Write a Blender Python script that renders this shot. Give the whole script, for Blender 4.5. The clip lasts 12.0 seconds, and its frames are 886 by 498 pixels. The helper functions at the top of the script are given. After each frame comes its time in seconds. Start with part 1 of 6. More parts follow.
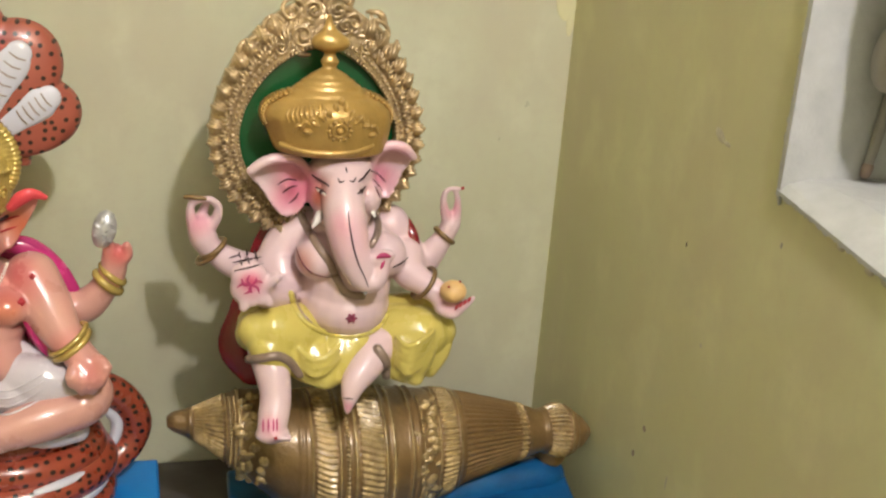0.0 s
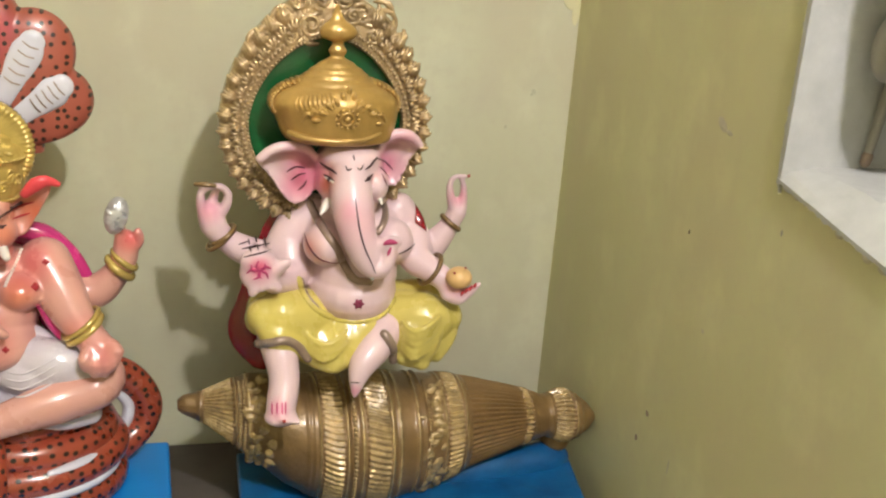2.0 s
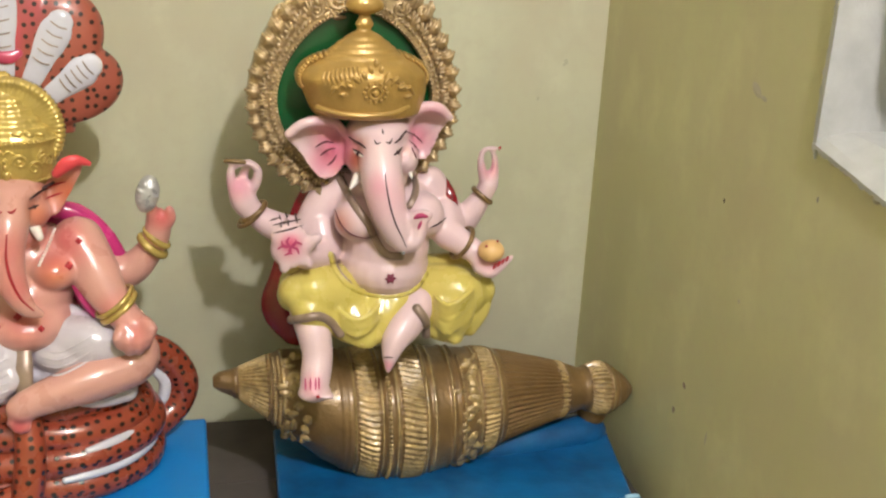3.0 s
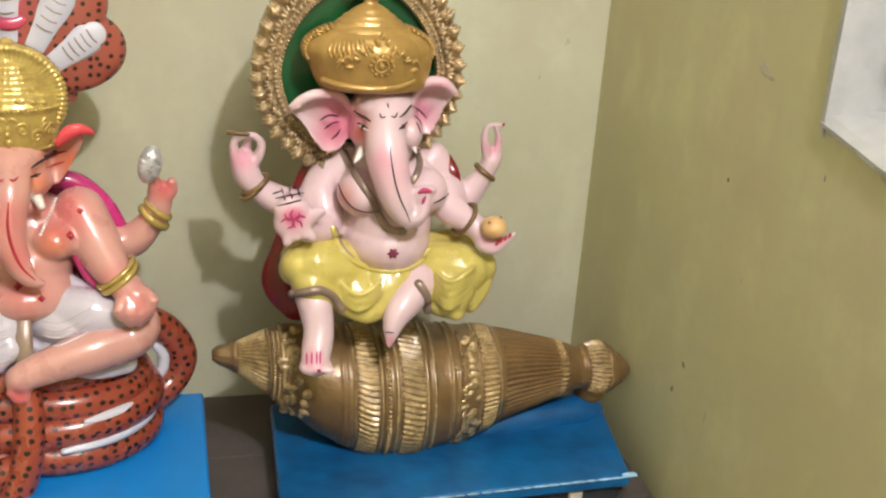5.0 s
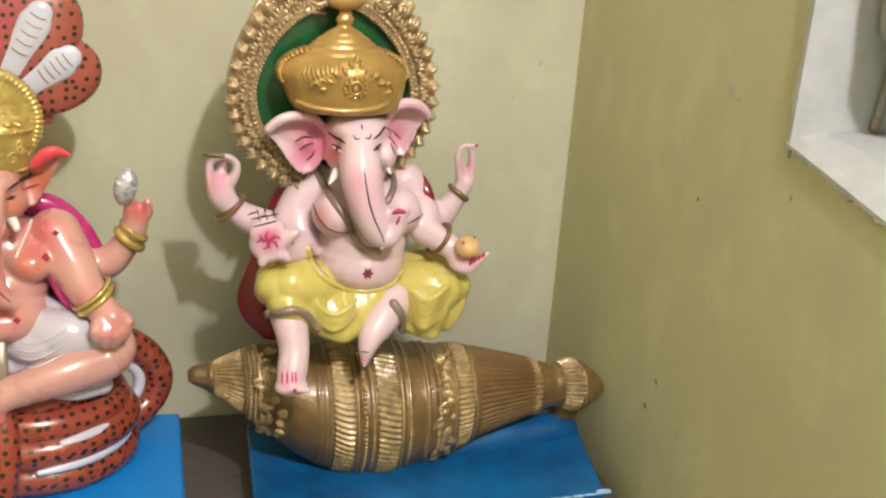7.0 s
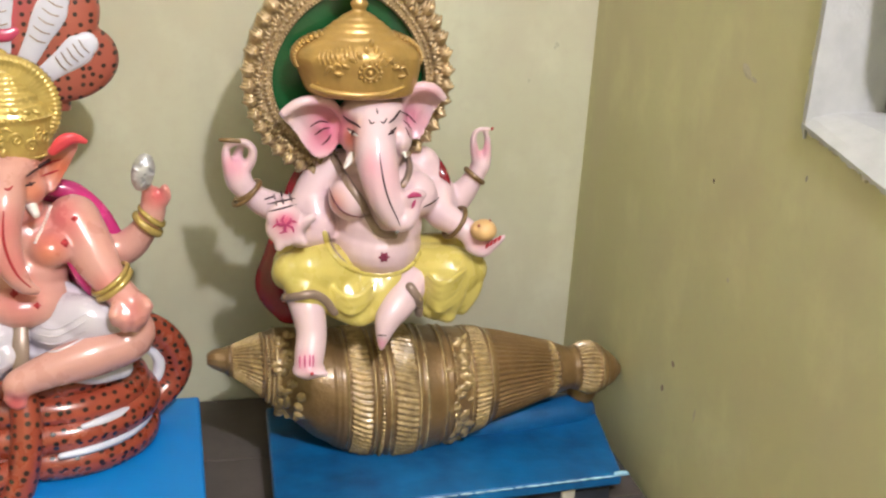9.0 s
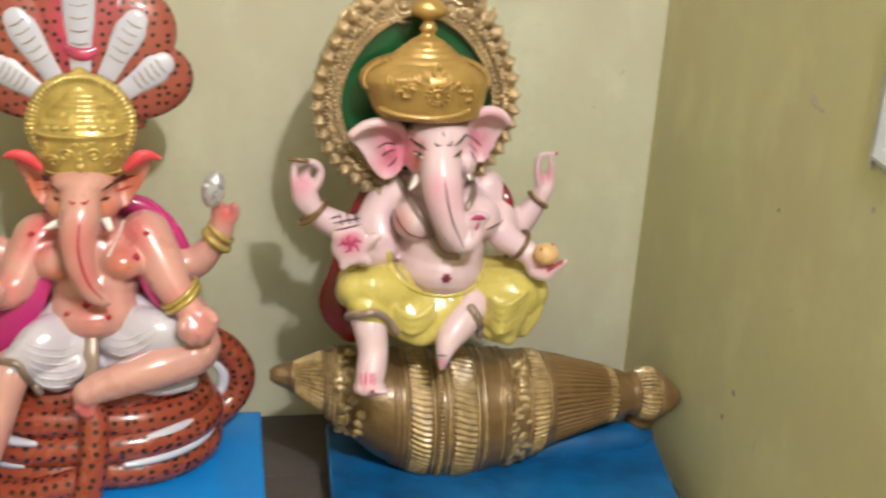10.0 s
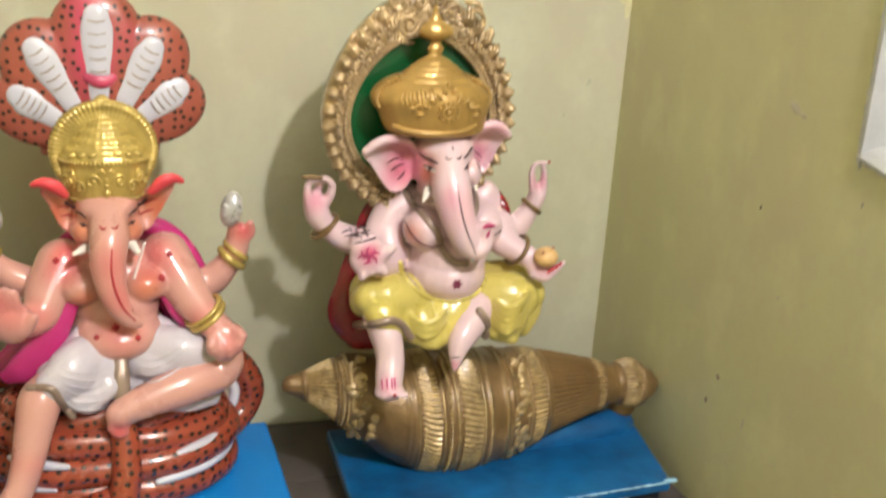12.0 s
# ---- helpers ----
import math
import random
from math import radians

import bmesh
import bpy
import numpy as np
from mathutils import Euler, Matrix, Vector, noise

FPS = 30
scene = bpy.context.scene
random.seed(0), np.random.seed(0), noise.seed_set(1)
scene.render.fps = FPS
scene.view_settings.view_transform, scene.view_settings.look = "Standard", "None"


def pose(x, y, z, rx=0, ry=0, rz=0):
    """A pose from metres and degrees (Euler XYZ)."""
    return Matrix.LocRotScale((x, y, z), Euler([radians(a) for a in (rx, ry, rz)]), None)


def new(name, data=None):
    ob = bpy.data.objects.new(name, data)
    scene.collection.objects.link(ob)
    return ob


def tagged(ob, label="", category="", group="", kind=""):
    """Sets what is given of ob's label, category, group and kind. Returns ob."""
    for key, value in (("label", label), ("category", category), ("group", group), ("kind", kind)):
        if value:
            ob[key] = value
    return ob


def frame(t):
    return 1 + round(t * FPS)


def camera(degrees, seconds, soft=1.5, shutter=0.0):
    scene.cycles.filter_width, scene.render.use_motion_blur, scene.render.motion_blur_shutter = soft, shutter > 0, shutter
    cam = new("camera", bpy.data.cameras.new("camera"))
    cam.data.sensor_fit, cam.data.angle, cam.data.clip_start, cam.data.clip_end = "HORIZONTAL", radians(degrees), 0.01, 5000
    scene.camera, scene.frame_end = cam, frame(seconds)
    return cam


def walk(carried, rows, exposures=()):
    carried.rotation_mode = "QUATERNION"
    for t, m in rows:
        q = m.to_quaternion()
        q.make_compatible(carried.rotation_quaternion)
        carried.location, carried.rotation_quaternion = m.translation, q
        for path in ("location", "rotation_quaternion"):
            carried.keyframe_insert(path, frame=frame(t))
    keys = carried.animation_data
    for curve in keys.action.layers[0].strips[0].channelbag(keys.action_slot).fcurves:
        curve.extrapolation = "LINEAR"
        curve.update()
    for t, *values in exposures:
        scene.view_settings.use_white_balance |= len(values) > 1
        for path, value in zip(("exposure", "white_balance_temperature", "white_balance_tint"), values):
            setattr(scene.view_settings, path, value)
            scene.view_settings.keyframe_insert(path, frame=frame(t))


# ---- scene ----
# Camera: seconds, place, yaw, pitch, lean.
cam = camera(43, 12.0, soft=2.2, shutter=0.9)
PATH = [
    (0.0, -0.6267, -1.4805, 1.5806, -17.30, -18.37, 4.55),
    (0.5, -0.6173, -1.4805, 1.5809, -16.58, -19.23, 4.27),
    (1.0, -0.6211, -1.4844, 1.5743, -16.63, -19.82, 4.57),
    (1.5, -0.6259, -1.4889, 1.5729, -16.09, -20.71, 4.43),
    (2.0, -0.6283, -1.4994, 1.5877, -16.85, -19.10, 4.54),
    (2.5, -0.6278, -1.5012, 1.5880, -16.47, -19.72, 3.79),
    (3.0, -0.6111, -1.4960, 1.5815, -14.53, -20.42, 2.87),
    (5.0, -0.6354, -1.4927, 1.5665, -15.58, -21.01, 4.05),
    (5.5, -0.6345, -1.4927, 1.5743, -15.49, -20.82, 4.36),
    (6.0, -0.6380, -1.5002, 1.5781, -16.19, -20.21, 4.14),
    (6.5, -0.6361, -1.5049, 1.5726, -16.52, -20.07, 4.10),
    (8.3, -0.6266, -1.5017, 1.5858, -16.96, -20.27, 4.22),
    (8.5, -0.6254, -1.4986, 1.5865, -16.67, -20.70, 4.28),
    (9.0, -0.6265, -1.5104, 1.5749, -15.48, -20.93, 3.38),
    (9.5, -0.6221, -1.5201, 1.5832, -14.44, -20.11, 3.22),
    (10.0, -0.6347, -1.5218, 1.5784, -12.25, -19.95, 3.63),
    (10.5, -0.6808, -1.5013, 1.5793, -11.20, -20.52, 4.13),
    (10.7, -0.7037, -1.4982, 1.5890, -10.41, -20.17, 3.68),
    (11.0, -0.7373, -1.4906, 1.6012, -10.93, -20.97, 3.62),
    (11.2, -0.7655, -1.4942, 1.6022, -11.12, -21.04, 3.80),
    (11.4, -0.7938, -1.4954, 1.6015, -14.98, -20.26, 4.28),
    (11.5, -0.8074, -1.4958, 1.6014, -17.66, -19.65, 5.45),
    (11.6, -0.8120, -1.5040, 1.6015, -18.61, -19.47, 5.30),
    (11.7, -0.8169, -1.5133, 1.6018, -19.21, -20.72, 3.62),
    (12.0, -0.8308, -1.5381, 1.6024, -19.79, -19.53, 3.64),
]
walk(cam, [(t, pose(x, y, z, 90 + pitch, 0, yaw) @ pose(0, 0, 0, 0, 0, lean)) for t, x, y, z, yaw, pitch, lean in PATH],
     [(0.0, -0.02, 6500, 10), (1.0, 0.05, 6450, 10), (1.5, 0.12, 6450, 10), (2.5, 0.03, 6450, 10), (3.0, 0.04, 6380, 10), (5.0, 0.15, 6250, 12), (6.5, 0.17, 6300, 11), (8.5, 0.19, 6200, 13),
      (9.0, 0.25, 6080, 14), (9.5, 0.17, 6200, 12), (10.5, 0.11, 6320, 10), (11.0, 0.07, 6380, 10), (11.5, 0.16, 6400, 10), (12.0, 0.20, 6350, 10)])

# ---- light: one bare bulb high behind, in a small painted room ----
world = bpy.data.worlds.new("world")
scene.world = world
world.use_nodes = True
world.node_tree.nodes["Background"].inputs[0].default_value = (0.75, 0.85, 1.0, 1)
world.node_tree.nodes["Background"].inputs[1].default_value = 0.3
LAMP = Vector((-0.20, -2.10, 2.80))
lamp = new("bulb_light", bpy.data.lights.new("bulb_light", "POINT"))
lamp.data.energy, lamp.data.shadow_soft_size, lamp.data.color = 131, 0.045, (1.0, 0.955, 0.97)
lamp.location = LAMP


# ---- materials ----
def material(name, colour, rough=0.5, metal=0.0, vary=0.12, scale=30.0, bump=0.0, bump_scale=120.0, coat=0.0, attr="", second=None):
    """A painted or worn surface: two noises vary the colour, a third gives fine relief."""
    m = bpy.data.materials.new(name)
    m.use_nodes = True
    nt = m.node_tree
    b = nt.nodes["Principled BSDF"]
    b.inputs["Roughness"].default_value, b.inputs["Metallic"].default_value = rough, metal
    b.inputs["Coat Weight"].default_value, b.inputs["Coat Roughness"].default_value = coat, 0.12
    co = nt.nodes.new("ShaderNodeTexCoord")
    big, small = nt.nodes.new("ShaderNodeTexNoise"), nt.nodes.new("ShaderNodeTexNoise")
    big.inputs["Scale"].default_value, small.inputs["Scale"].default_value = scale * 0.12, scale
    big.inputs["Detail"].default_value, small.inputs["Detail"].default_value = 4, 6
    add = nt.nodes.new("ShaderNodeMath")
    add.operation = "ADD"
    rng = nt.nodes.new("ShaderNodeMapRange")
    rng.inputs["From Min"].default_value, rng.inputs["From Max"].default_value = 0.7, 1.3
    rng.inputs["To Min"].default_value, rng.inputs["To Max"].default_value = 0, 1
    mix = nt.nodes.new("ShaderNodeMix")
    mix.data_type = "RGBA"
    for n in (big, small):
        nt.links.new(co.outputs["Object"], n.inputs["Vector"])
    nt.links.new(big.outputs["Fac"], add.inputs[0])
    nt.links.new(small.outputs["Fac"], add.inputs[1])
    nt.links.new(add.outputs[0], rng.inputs["Value"])
    nt.links.new(rng.outputs[0], mix.inputs["Factor"])
    if second is None:
        second = [c * (1 - vary * 1.6) for c in colour]
        colour = [min(1, c * (1 + vary * 0.6)) for c in colour]
    mix.inputs["A"].default_value, mix.inputs["B"].default_value = (*second, 1), (*colour, 1)
    out = mix.outputs["Result"]
    if attr:
        at = nt.nodes.new("ShaderNodeVertexColor")
        at.layer_name = attr
        mul = nt.nodes.new("ShaderNodeMix")
        mul.data_type, mul.blend_type = "RGBA", "MULTIPLY"
        mul.inputs["Factor"].default_value = 1
        nt.links.new(out, mul.inputs["A"])
        nt.links.new(at.outputs["Color"], mul.inputs["B"])
        out = mul.outputs["Result"]
    nt.links.new(out, b.inputs["Base Color"])
    rr = nt.nodes.new("ShaderNodeMapRange")
    rr.inputs["To Min"].default_value, rr.inputs["To Max"].default_value = rough * 0.8, min(1, rough * 1.25)
    nt.links.new(small.outputs["Fac"], rr.inputs["Value"])
    nt.links.new(rr.outputs[0], b.inputs["Roughness"])
    if bump:
        n3, bp = nt.nodes.new("ShaderNodeTexNoise"), nt.nodes.new("ShaderNodeBump")
        n3.inputs["Scale"].default_value, n3.inputs["Detail"].default_value = bump_scale, 5
        bp.inputs["Strength"].default_value, bp.inputs["Distance"].default_value = bump, 0.004
        nt.links.new(co.outputs["Object"], n3.inputs["Vector"])
        nt.links.new(n3.outputs["Fac"], bp.inputs["Height"])
        nt.links.new(bp.outputs[0], b.inputs["Normal"])
    return m


def dotted(m, cell, size, mode, ink=(0.022, 0.008, 0.006)):
    """Black spots over a material: on a tube by its UV (metres along, share round), else by cells in space."""
    nt = m.node_tree
    b = nt.nodes["Principled BSDF"]
    base = b.inputs["Base Color"].links[0].from_socket
    less = nt.nodes.new("ShaderNodeMapRange")
    less.inputs["From Min"].default_value, less.inputs["From Max"].default_value = size * 0.85, size * 1.15
    less.inputs["To Min"].default_value, less.inputs["To Max"].default_value = 1, 0
    vor = nt.nodes.new("ShaderNodeTexVoronoi")
    if mode == "uv":
        uv = nt.nodes.new("ShaderNodeUVMap")
        uv.uv_map = "UVMap"
        vor.voronoi_dimensions = "2D"
        vor.inputs["Randomness"].default_value = 0.45
        nt.links.new(uv.outputs[0], vor.inputs["Vector"])
    else:
        co = nt.nodes.new("ShaderNodeTexCoord")
        sep, com = nt.nodes.new("ShaderNodeSeparateXYZ"), nt.nodes.new("ShaderNodeCombineXYZ")
        nt.links.new(co.outputs["Object"], sep.inputs[0])
        nt.links.new(sep.outputs[0], com.inputs[0])
        nt.links.new(sep.outputs[2], com.inputs[1])
        vor.voronoi_dimensions = "2D"
        vor.inputs["Randomness"].default_value = 0.5
        nt.links.new(com.outputs[0], vor.inputs["Vector"])
    vor.inputs["Scale"].default_value = 1 / cell
    mix = nt.nodes.new("ShaderNodeMix")
    mix.data_type = "RGBA"
    mix.inputs["B"].default_value = (*ink, 1)
    nt.links.new(vor.outputs["Distance"], less.inputs["Value"])
    nt.links.new(less.outputs[0], mix.inputs["Factor"])
    nt.links.new(base, mix.inputs["A"])
    nt.links.new(mix.outputs["Result"], b.inputs["Base Color"])
    return m


def wall_paint(name, colour, worn, dull):
    """Old limewash: broad clouds, hand-sized blotches of worn paint, dull rubbed streaks and an uneven plaster surface."""
    m = bpy.data.materials.new(name)
    m.use_nodes = True
    nt = m.node_tree
    b = nt.nodes["Principled BSDF"]
    co = nt.nodes.new("ShaderNodeTexCoord")

    def cloud(scale, detail, stretch=(1, 1, 1), shift=0.0):
        mp, n = nt.nodes.new("ShaderNodeMapping"), nt.nodes.new("ShaderNodeTexNoise")
        mp.inputs["Scale"].default_value, mp.inputs["Location"].default_value = stretch, (shift, shift, shift)
        n.inputs["Scale"].default_value, n.inputs["Detail"].default_value = scale, detail
        nt.links.new(co.outputs["Object"], mp.inputs["Vector"])
        nt.links.new(mp.outputs[0], n.inputs["Vector"])
        return n.outputs["Fac"]

    def ramp(fac, lo, hi, top, least=0.0):
        r = nt.nodes.new("ShaderNodeMapRange")
        r.interpolation_type = "SMOOTHSTEP"
        r.inputs["From Min"].default_value, r.inputs["From Max"].default_value = lo, hi
        r.inputs["To Min"].default_value, r.inputs["To Max"].default_value = least, top
        nt.links.new(fac, r.inputs["Value"])
        return r.outputs[0]

    out = None
    for fac, tone in ((ramp(cloud(2.1, 2), 0.32, 0.68, 0.8), worn), (ramp(cloud(6, 3, (1, 1, 0.6), 3.1), 0.42, 0.70, 0.7), dull),
                      (ramp(cloud(13, 4, (1, 1, 0.7), 7.7), 0.48, 0.72, 0.5), [min(1, 1.10 * c + 0.015) for c in colour]), (ramp(cloud(60, 3, shift=1.3), 0.42, 0.72, 0.28), dull)):
        mix = nt.nodes.new("ShaderNodeMix")
        mix.data_type = "RGBA"
        mix.inputs["A"].default_value, mix.inputs["B"].default_value = (*colour, 1), (*tone, 1)
        nt.links.new(fac, mix.inputs["Factor"])
        if out is not None:
            nt.links.new(out, mix.inputs["A"])
        out = mix.outputs["Result"]
    nt.links.new(out, b.inputs["Base Color"])
    nt.links.new(ramp(cloud(9, 3, shift=5.0), 0.2, 0.8, 0.75, 0.55), b.inputs["Roughness"])
    b.inputs["Specular IOR Level"].default_value = 0.35
    last = None
    for fac, strength, depth in ((cloud(5, 2), 0.15, 0.006), (cloud(30, 3), 0.10, 0.003)):
        bp = nt.nodes.new("ShaderNodeBump")
        bp.inputs["Strength"].default_value, bp.inputs["Distance"].default_value = strength, depth
        nt.links.new(fac, bp.inputs["Height"])
        if last is not None:
            nt.links.new(last, bp.inputs["Normal"])
        last = bp.outputs[0]
    nt.links.new(last, b.inputs["Normal"])
    return m


WALL = wall_paint("olive_wall_paint", (0.64, 0.625, 0.375), (0.585, 0.56, 0.325), (0.60, 0.545, 0.355))
WALL_PALE = wall_paint("pale_green_wall_paint", (0.545, 0.545, 0.400), (0.475, 0.468, 0.315), (0.49, 0.455, 0.335))
SMUDGE = material("greyed_wall_smudge", (0.46, 0.455, 0.33), 0.7, vary=0.1, scale=60)
WHITEWASH = material("whitewash", (0.50, 0.505, 0.485), 0.85, vary=0.10, scale=40, bump=0.5, bump_scale=60)
PLASTER = material("bare_plaster", (0.62, 0.58, 0.46), 0.9, vary=0.2, scale=60, bump=0.6, bump_scale=90)
FLOOR = material("floor_stone", (0.28, 0.25, 0.22), 0.5, vary=0.2, scale=20)
CEILING = material("ceiling_paint", (0.70, 0.69, 0.62), 0.9, vary=0.05)
TABLE = material("worn_grey_board", (0.085, 0.070, 0.062), 0.6, vary=0.25, scale=25, bump=0.15, bump_scale=60)
BLUE = material("blue_enamel", (0.007, 0.145, 0.38), 0.30, scale=22, bump=0.22, bump_scale=40, second=(0.005, 0.050, 0.155))
BLUE_LIGHT = material("sky_blue_enamel", (0.005, 0.20, 0.60), 0.35, vary=0.06, scale=25, bump=0.05)
BLUE_CHIP = material("chipped_blue_edge", (0.30, 0.52, 0.68), 0.6, vary=0.3, scale=60)
# near-black colour that stands in for the shadow under the right base's board
GAP_SHADE = material("base_gap_shade", (0.03, 0.035, 0.045), 0.6, vary=0.3, scale=40)
BRONZE = material("bronze_paint", (0.215, 0.128, 0.048), 0.38, 0.30, vary=0.16, scale=45, bump=0.30, bump_scale=150, coat=0.35)
ARCH = material("arch_gold_paint", (0.58, 0.42, 0.23), 0.22, 0.40, vary=0.25, scale=60, bump=0.75, bump_scale=130, coat=0.7)
GILT = material("gold_rubbed_bronze", (0.48, 0.34, 0.155), 0.22, 0.40, vary=0.30, scale=90, bump=0.8, bump_scale=150, coat=0.7)
BRONZE_DARK = material("bronze_in_hollows", (0.26, 0.15, 0.05), 0.42, 0.5, vary=0.25, scale=60)
GOLD = material("gold_paint", (0.48, 0.30, 0.088), 0.30, 0.35, vary=0.15, scale=50, bump=0.4, bump_scale=75, coat=0.3)
GOLD_BRIGHT = material("bright_gold_paint", (0.56, 0.41, 0.115), 0.25, 0.35, vary=0.15, scale=50, bump=0.5, bump_scale=65, coat=0.4)
GREEN = material("green_enamel", (0.003, 0.090, 0.024), 0.22, vary=0.15, scale=30, bump=0.08, bump_scale=90, coat=0.5)
SKIN_PINK = material("pink_white_enamel", (0.72, 0.535, 0.57), 0.34, vary=0.03, scale=30, coat=0.25, attr="paint")
SKIN_PEACH = material("peach_enamel", (0.60, 0.315, 0.268), 0.28, vary=0.04, scale=30, coat=0.45, attr="paint")
YELLOW = material("yellow_enamel", (0.60, 0.50, 0.13), 0.27, vary=0.05, scale=30, bump=0.22, bump_scale=55, coat=0.4)
WHITE = material("white_enamel", (0.58, 0.54, 0.61), 0.26, vary=0.05, scale=30, bump=0.2, bump_scale=60, coat=0.4)
RED = material("dark_red_enamel", (0.22, 0.008, 0.016), 0.25, vary=0.12, scale=30, coat=0.4)
MAGENTA = material("magenta_enamel", (0.52, 0.03, 0.19), 0.25, vary=0.12, scale=30, coat=0.4)
CORAL = material("coral_red_paint", (0.80, 0.08, 0.10), 0.4, vary=0.12, scale=40)
PINK_TINT = material("magenta_pink_paint", (0.50, 0.06, 0.13), 0.3, vary=0.2, scale=60, coat=0.3)
BAND = material("grey_brown_trim", (0.34, 0.25, 0.20), 0.35, 0.3, vary=0.15, scale=60)
SILVER = material("silver_paint", (0.62, 0.62, 0.64), 0.28, 0.4, vary=0.25, scale=80, bump=0.3, bump_scale=150)
INK = material("dark_brush_line", (0.05, 0.018, 0.02), 0.5, vary=0.1)
ROSE = material("rose_brush_line", (0.50, 0.05, 0.16), 0.5, vary=0.1)
WINE = material("wine_red_brush_spot", (0.20, 0.012, 0.05), 0.4, vary=0.1)
BLOOD = material("red_brush_spot", (0.42, 0.02, 0.03), 0.4, vary=0.1)
SNAKE = dotted(material("brown_orange_enamel_with_black_dots", (0.30, 0.056, 0.028), 0.27, vary=0.12, scale=30, coat=0.45), 0.0125, 0.23, "uv")
HOOD = dotted(material("brown_orange_hood_with_black_dots", (0.36, 0.090, 0.060), 0.36, vary=0.12, scale=30, coat=0.3, attr="paint"), 0.0120, 0.215, "xz")
BELLY = material("white_snake_belly", (0.60, 0.60, 0.69), 0.3, vary=0.06, scale=40, bump=0.15, bump_scale=70, coat=0.3)
TAN = material("tan_sweet", (0.72, 0.46, 0.20), 0.4, vary=0.1, scale=60)
IVORY = material("ivory_enamel", (0.85, 0.80, 0.74), 0.3, vary=0.05, coat=0.3)
BLACKISH = material("black_stone_paint", (0.03, 0.027, 0.028), 0.65, vary=0.4, scale=30, bump=0.5, bump_scale=50)
MAROON = material("maroon_paint", (0.15, 0.025, 0.04), 0.35, vary=0.4, scale=50, coat=0.3)
DARK_CLOTH = material("dark_cloth", (0.035, 0.040, 0.034), 0.85, vary=0.4, scale=40, bump=0.4, bump_scale=70)
GREY_PAINT = material("grey_weathered_wood", (0.34, 0.32, 0.28), 0.6, vary=0.15, scale=30)


# ---- building helpers ----
def part(name, bm, mat, parent=None, label="", smooth=False, origin=None):
    me = bpy.data.meshes.new(name)
    if origin is not None:
        bmesh.ops.translate(bm, verts=bm.verts, vec=-Vector(origin))
    bm.to_mesh(me)
    bm.free()
    me.materials.append(mat)
    for p in me.polygons:
        p.use_smooth = smooth
    ob = new(name, me)
    if origin is not None:
        ob.location = origin
    ob.parent = parent
    return tagged(ob, label=label)


def box(bm, lo, hi, bevel=0.0):
    r = bmesh.ops.create_cube(bm, size=1)
    vs = r["verts"]
    for v in vs:
        v.co = Vector([lo[k] if v.co[k] < 0 else hi[k] for k in range(3)])
    if bevel:
        es = list({e for v in vs for e in v.link_edges})
        bmesh.ops.bevel(bm, geom=es, offset=bevel, segments=2, affect="EDGES", profile=0.6)


def prism(bm, ring, z0, z1, bevel=0.0):
    """An upright block over a ring of (x, y)."""
    low, top = [bm.verts.new((x, y, z0)) for x, y in ring], [bm.verts.new((x, y, z1)) for x, y in ring]
    n = len(ring)
    fs = [bm.faces.new(top), bm.faces.new(low[::-1])]
    fs += [bm.faces.new((low[i], low[(i + 1) % n], top[(i + 1) % n], top[i])) for i in range(n)]
    bmesh.ops.recalc_face_normals(bm, faces=fs)
    if bevel:
        bmesh.ops.bevel(bm, geom=list({e for f in fs for e in f.edges}), offset=bevel, segments=3, affect="EDGES", profile=0.5)


BALLS = {}


def ell(bm, c, size, turn=(0, 0, 0), seg=24):
    """An ellipsoid, from a ball of seg by seg / 2 faces that is worked out once."""
    if seg not in BALLS:
        rows = max(6, seg // 2)
        vs = [(0, 0, 1)] + [(math.sin(math.pi * j / rows) * math.cos(2 * math.pi * k / seg), math.sin(math.pi * j / rows) * math.sin(2 * math.pi * k / seg), math.cos(math.pi * j / rows)) for j in range(1, rows) for k in range(seg)] + [(0, 0, -1)]
        at = lambda j, k: 1 + (j - 1) * seg + k % seg
        fs = [(0, at(1, k), at(1, k + 1)) for k in range(seg)] + [(len(vs) - 1, at(rows - 1, k + 1), at(rows - 1, k)) for k in range(seg)]
        fs += [(at(j, k), at(j + 1, k), at(j + 1, k + 1), at(j, k + 1)) for j in range(1, rows - 1) for k in range(seg)]
        BALLS[seg] = ([Vector(v) for v in vs], fs)
    m = Matrix.LocRotScale(Vector(c[:3]), Euler([radians(a) for a in turn]), Vector(size))
    vs = [bm.verts.new(m @ v) for v in BALLS[seg][0]]
    for f in BALLS[seg][1]:
        bm.faces.new([vs[i] for i in f])


def spline(pts, step):
    """Points (any length of tuple) joined by a smooth curve, resampled."""
    p = [np.array(q, float) for q in pts]
    out = []
    for i in range(len(p) - 1):
        a, b, c, d = p[max(i - 1, 0)], p[i], p[i + 1], p[min(i + 2, len(p) - 1)]
        n = max(2, int(np.linalg.norm((c - b)[:3]) / step))
        for k in range(n):
            t = k / n
            out.append(0.5 * (2 * b + (c - a) * t + (2 * a - 5 * b + 4 * c - d) * t * t + (3 * b - a - 3 * c + d) * t**3))
    out.append(p[-1])
    return out


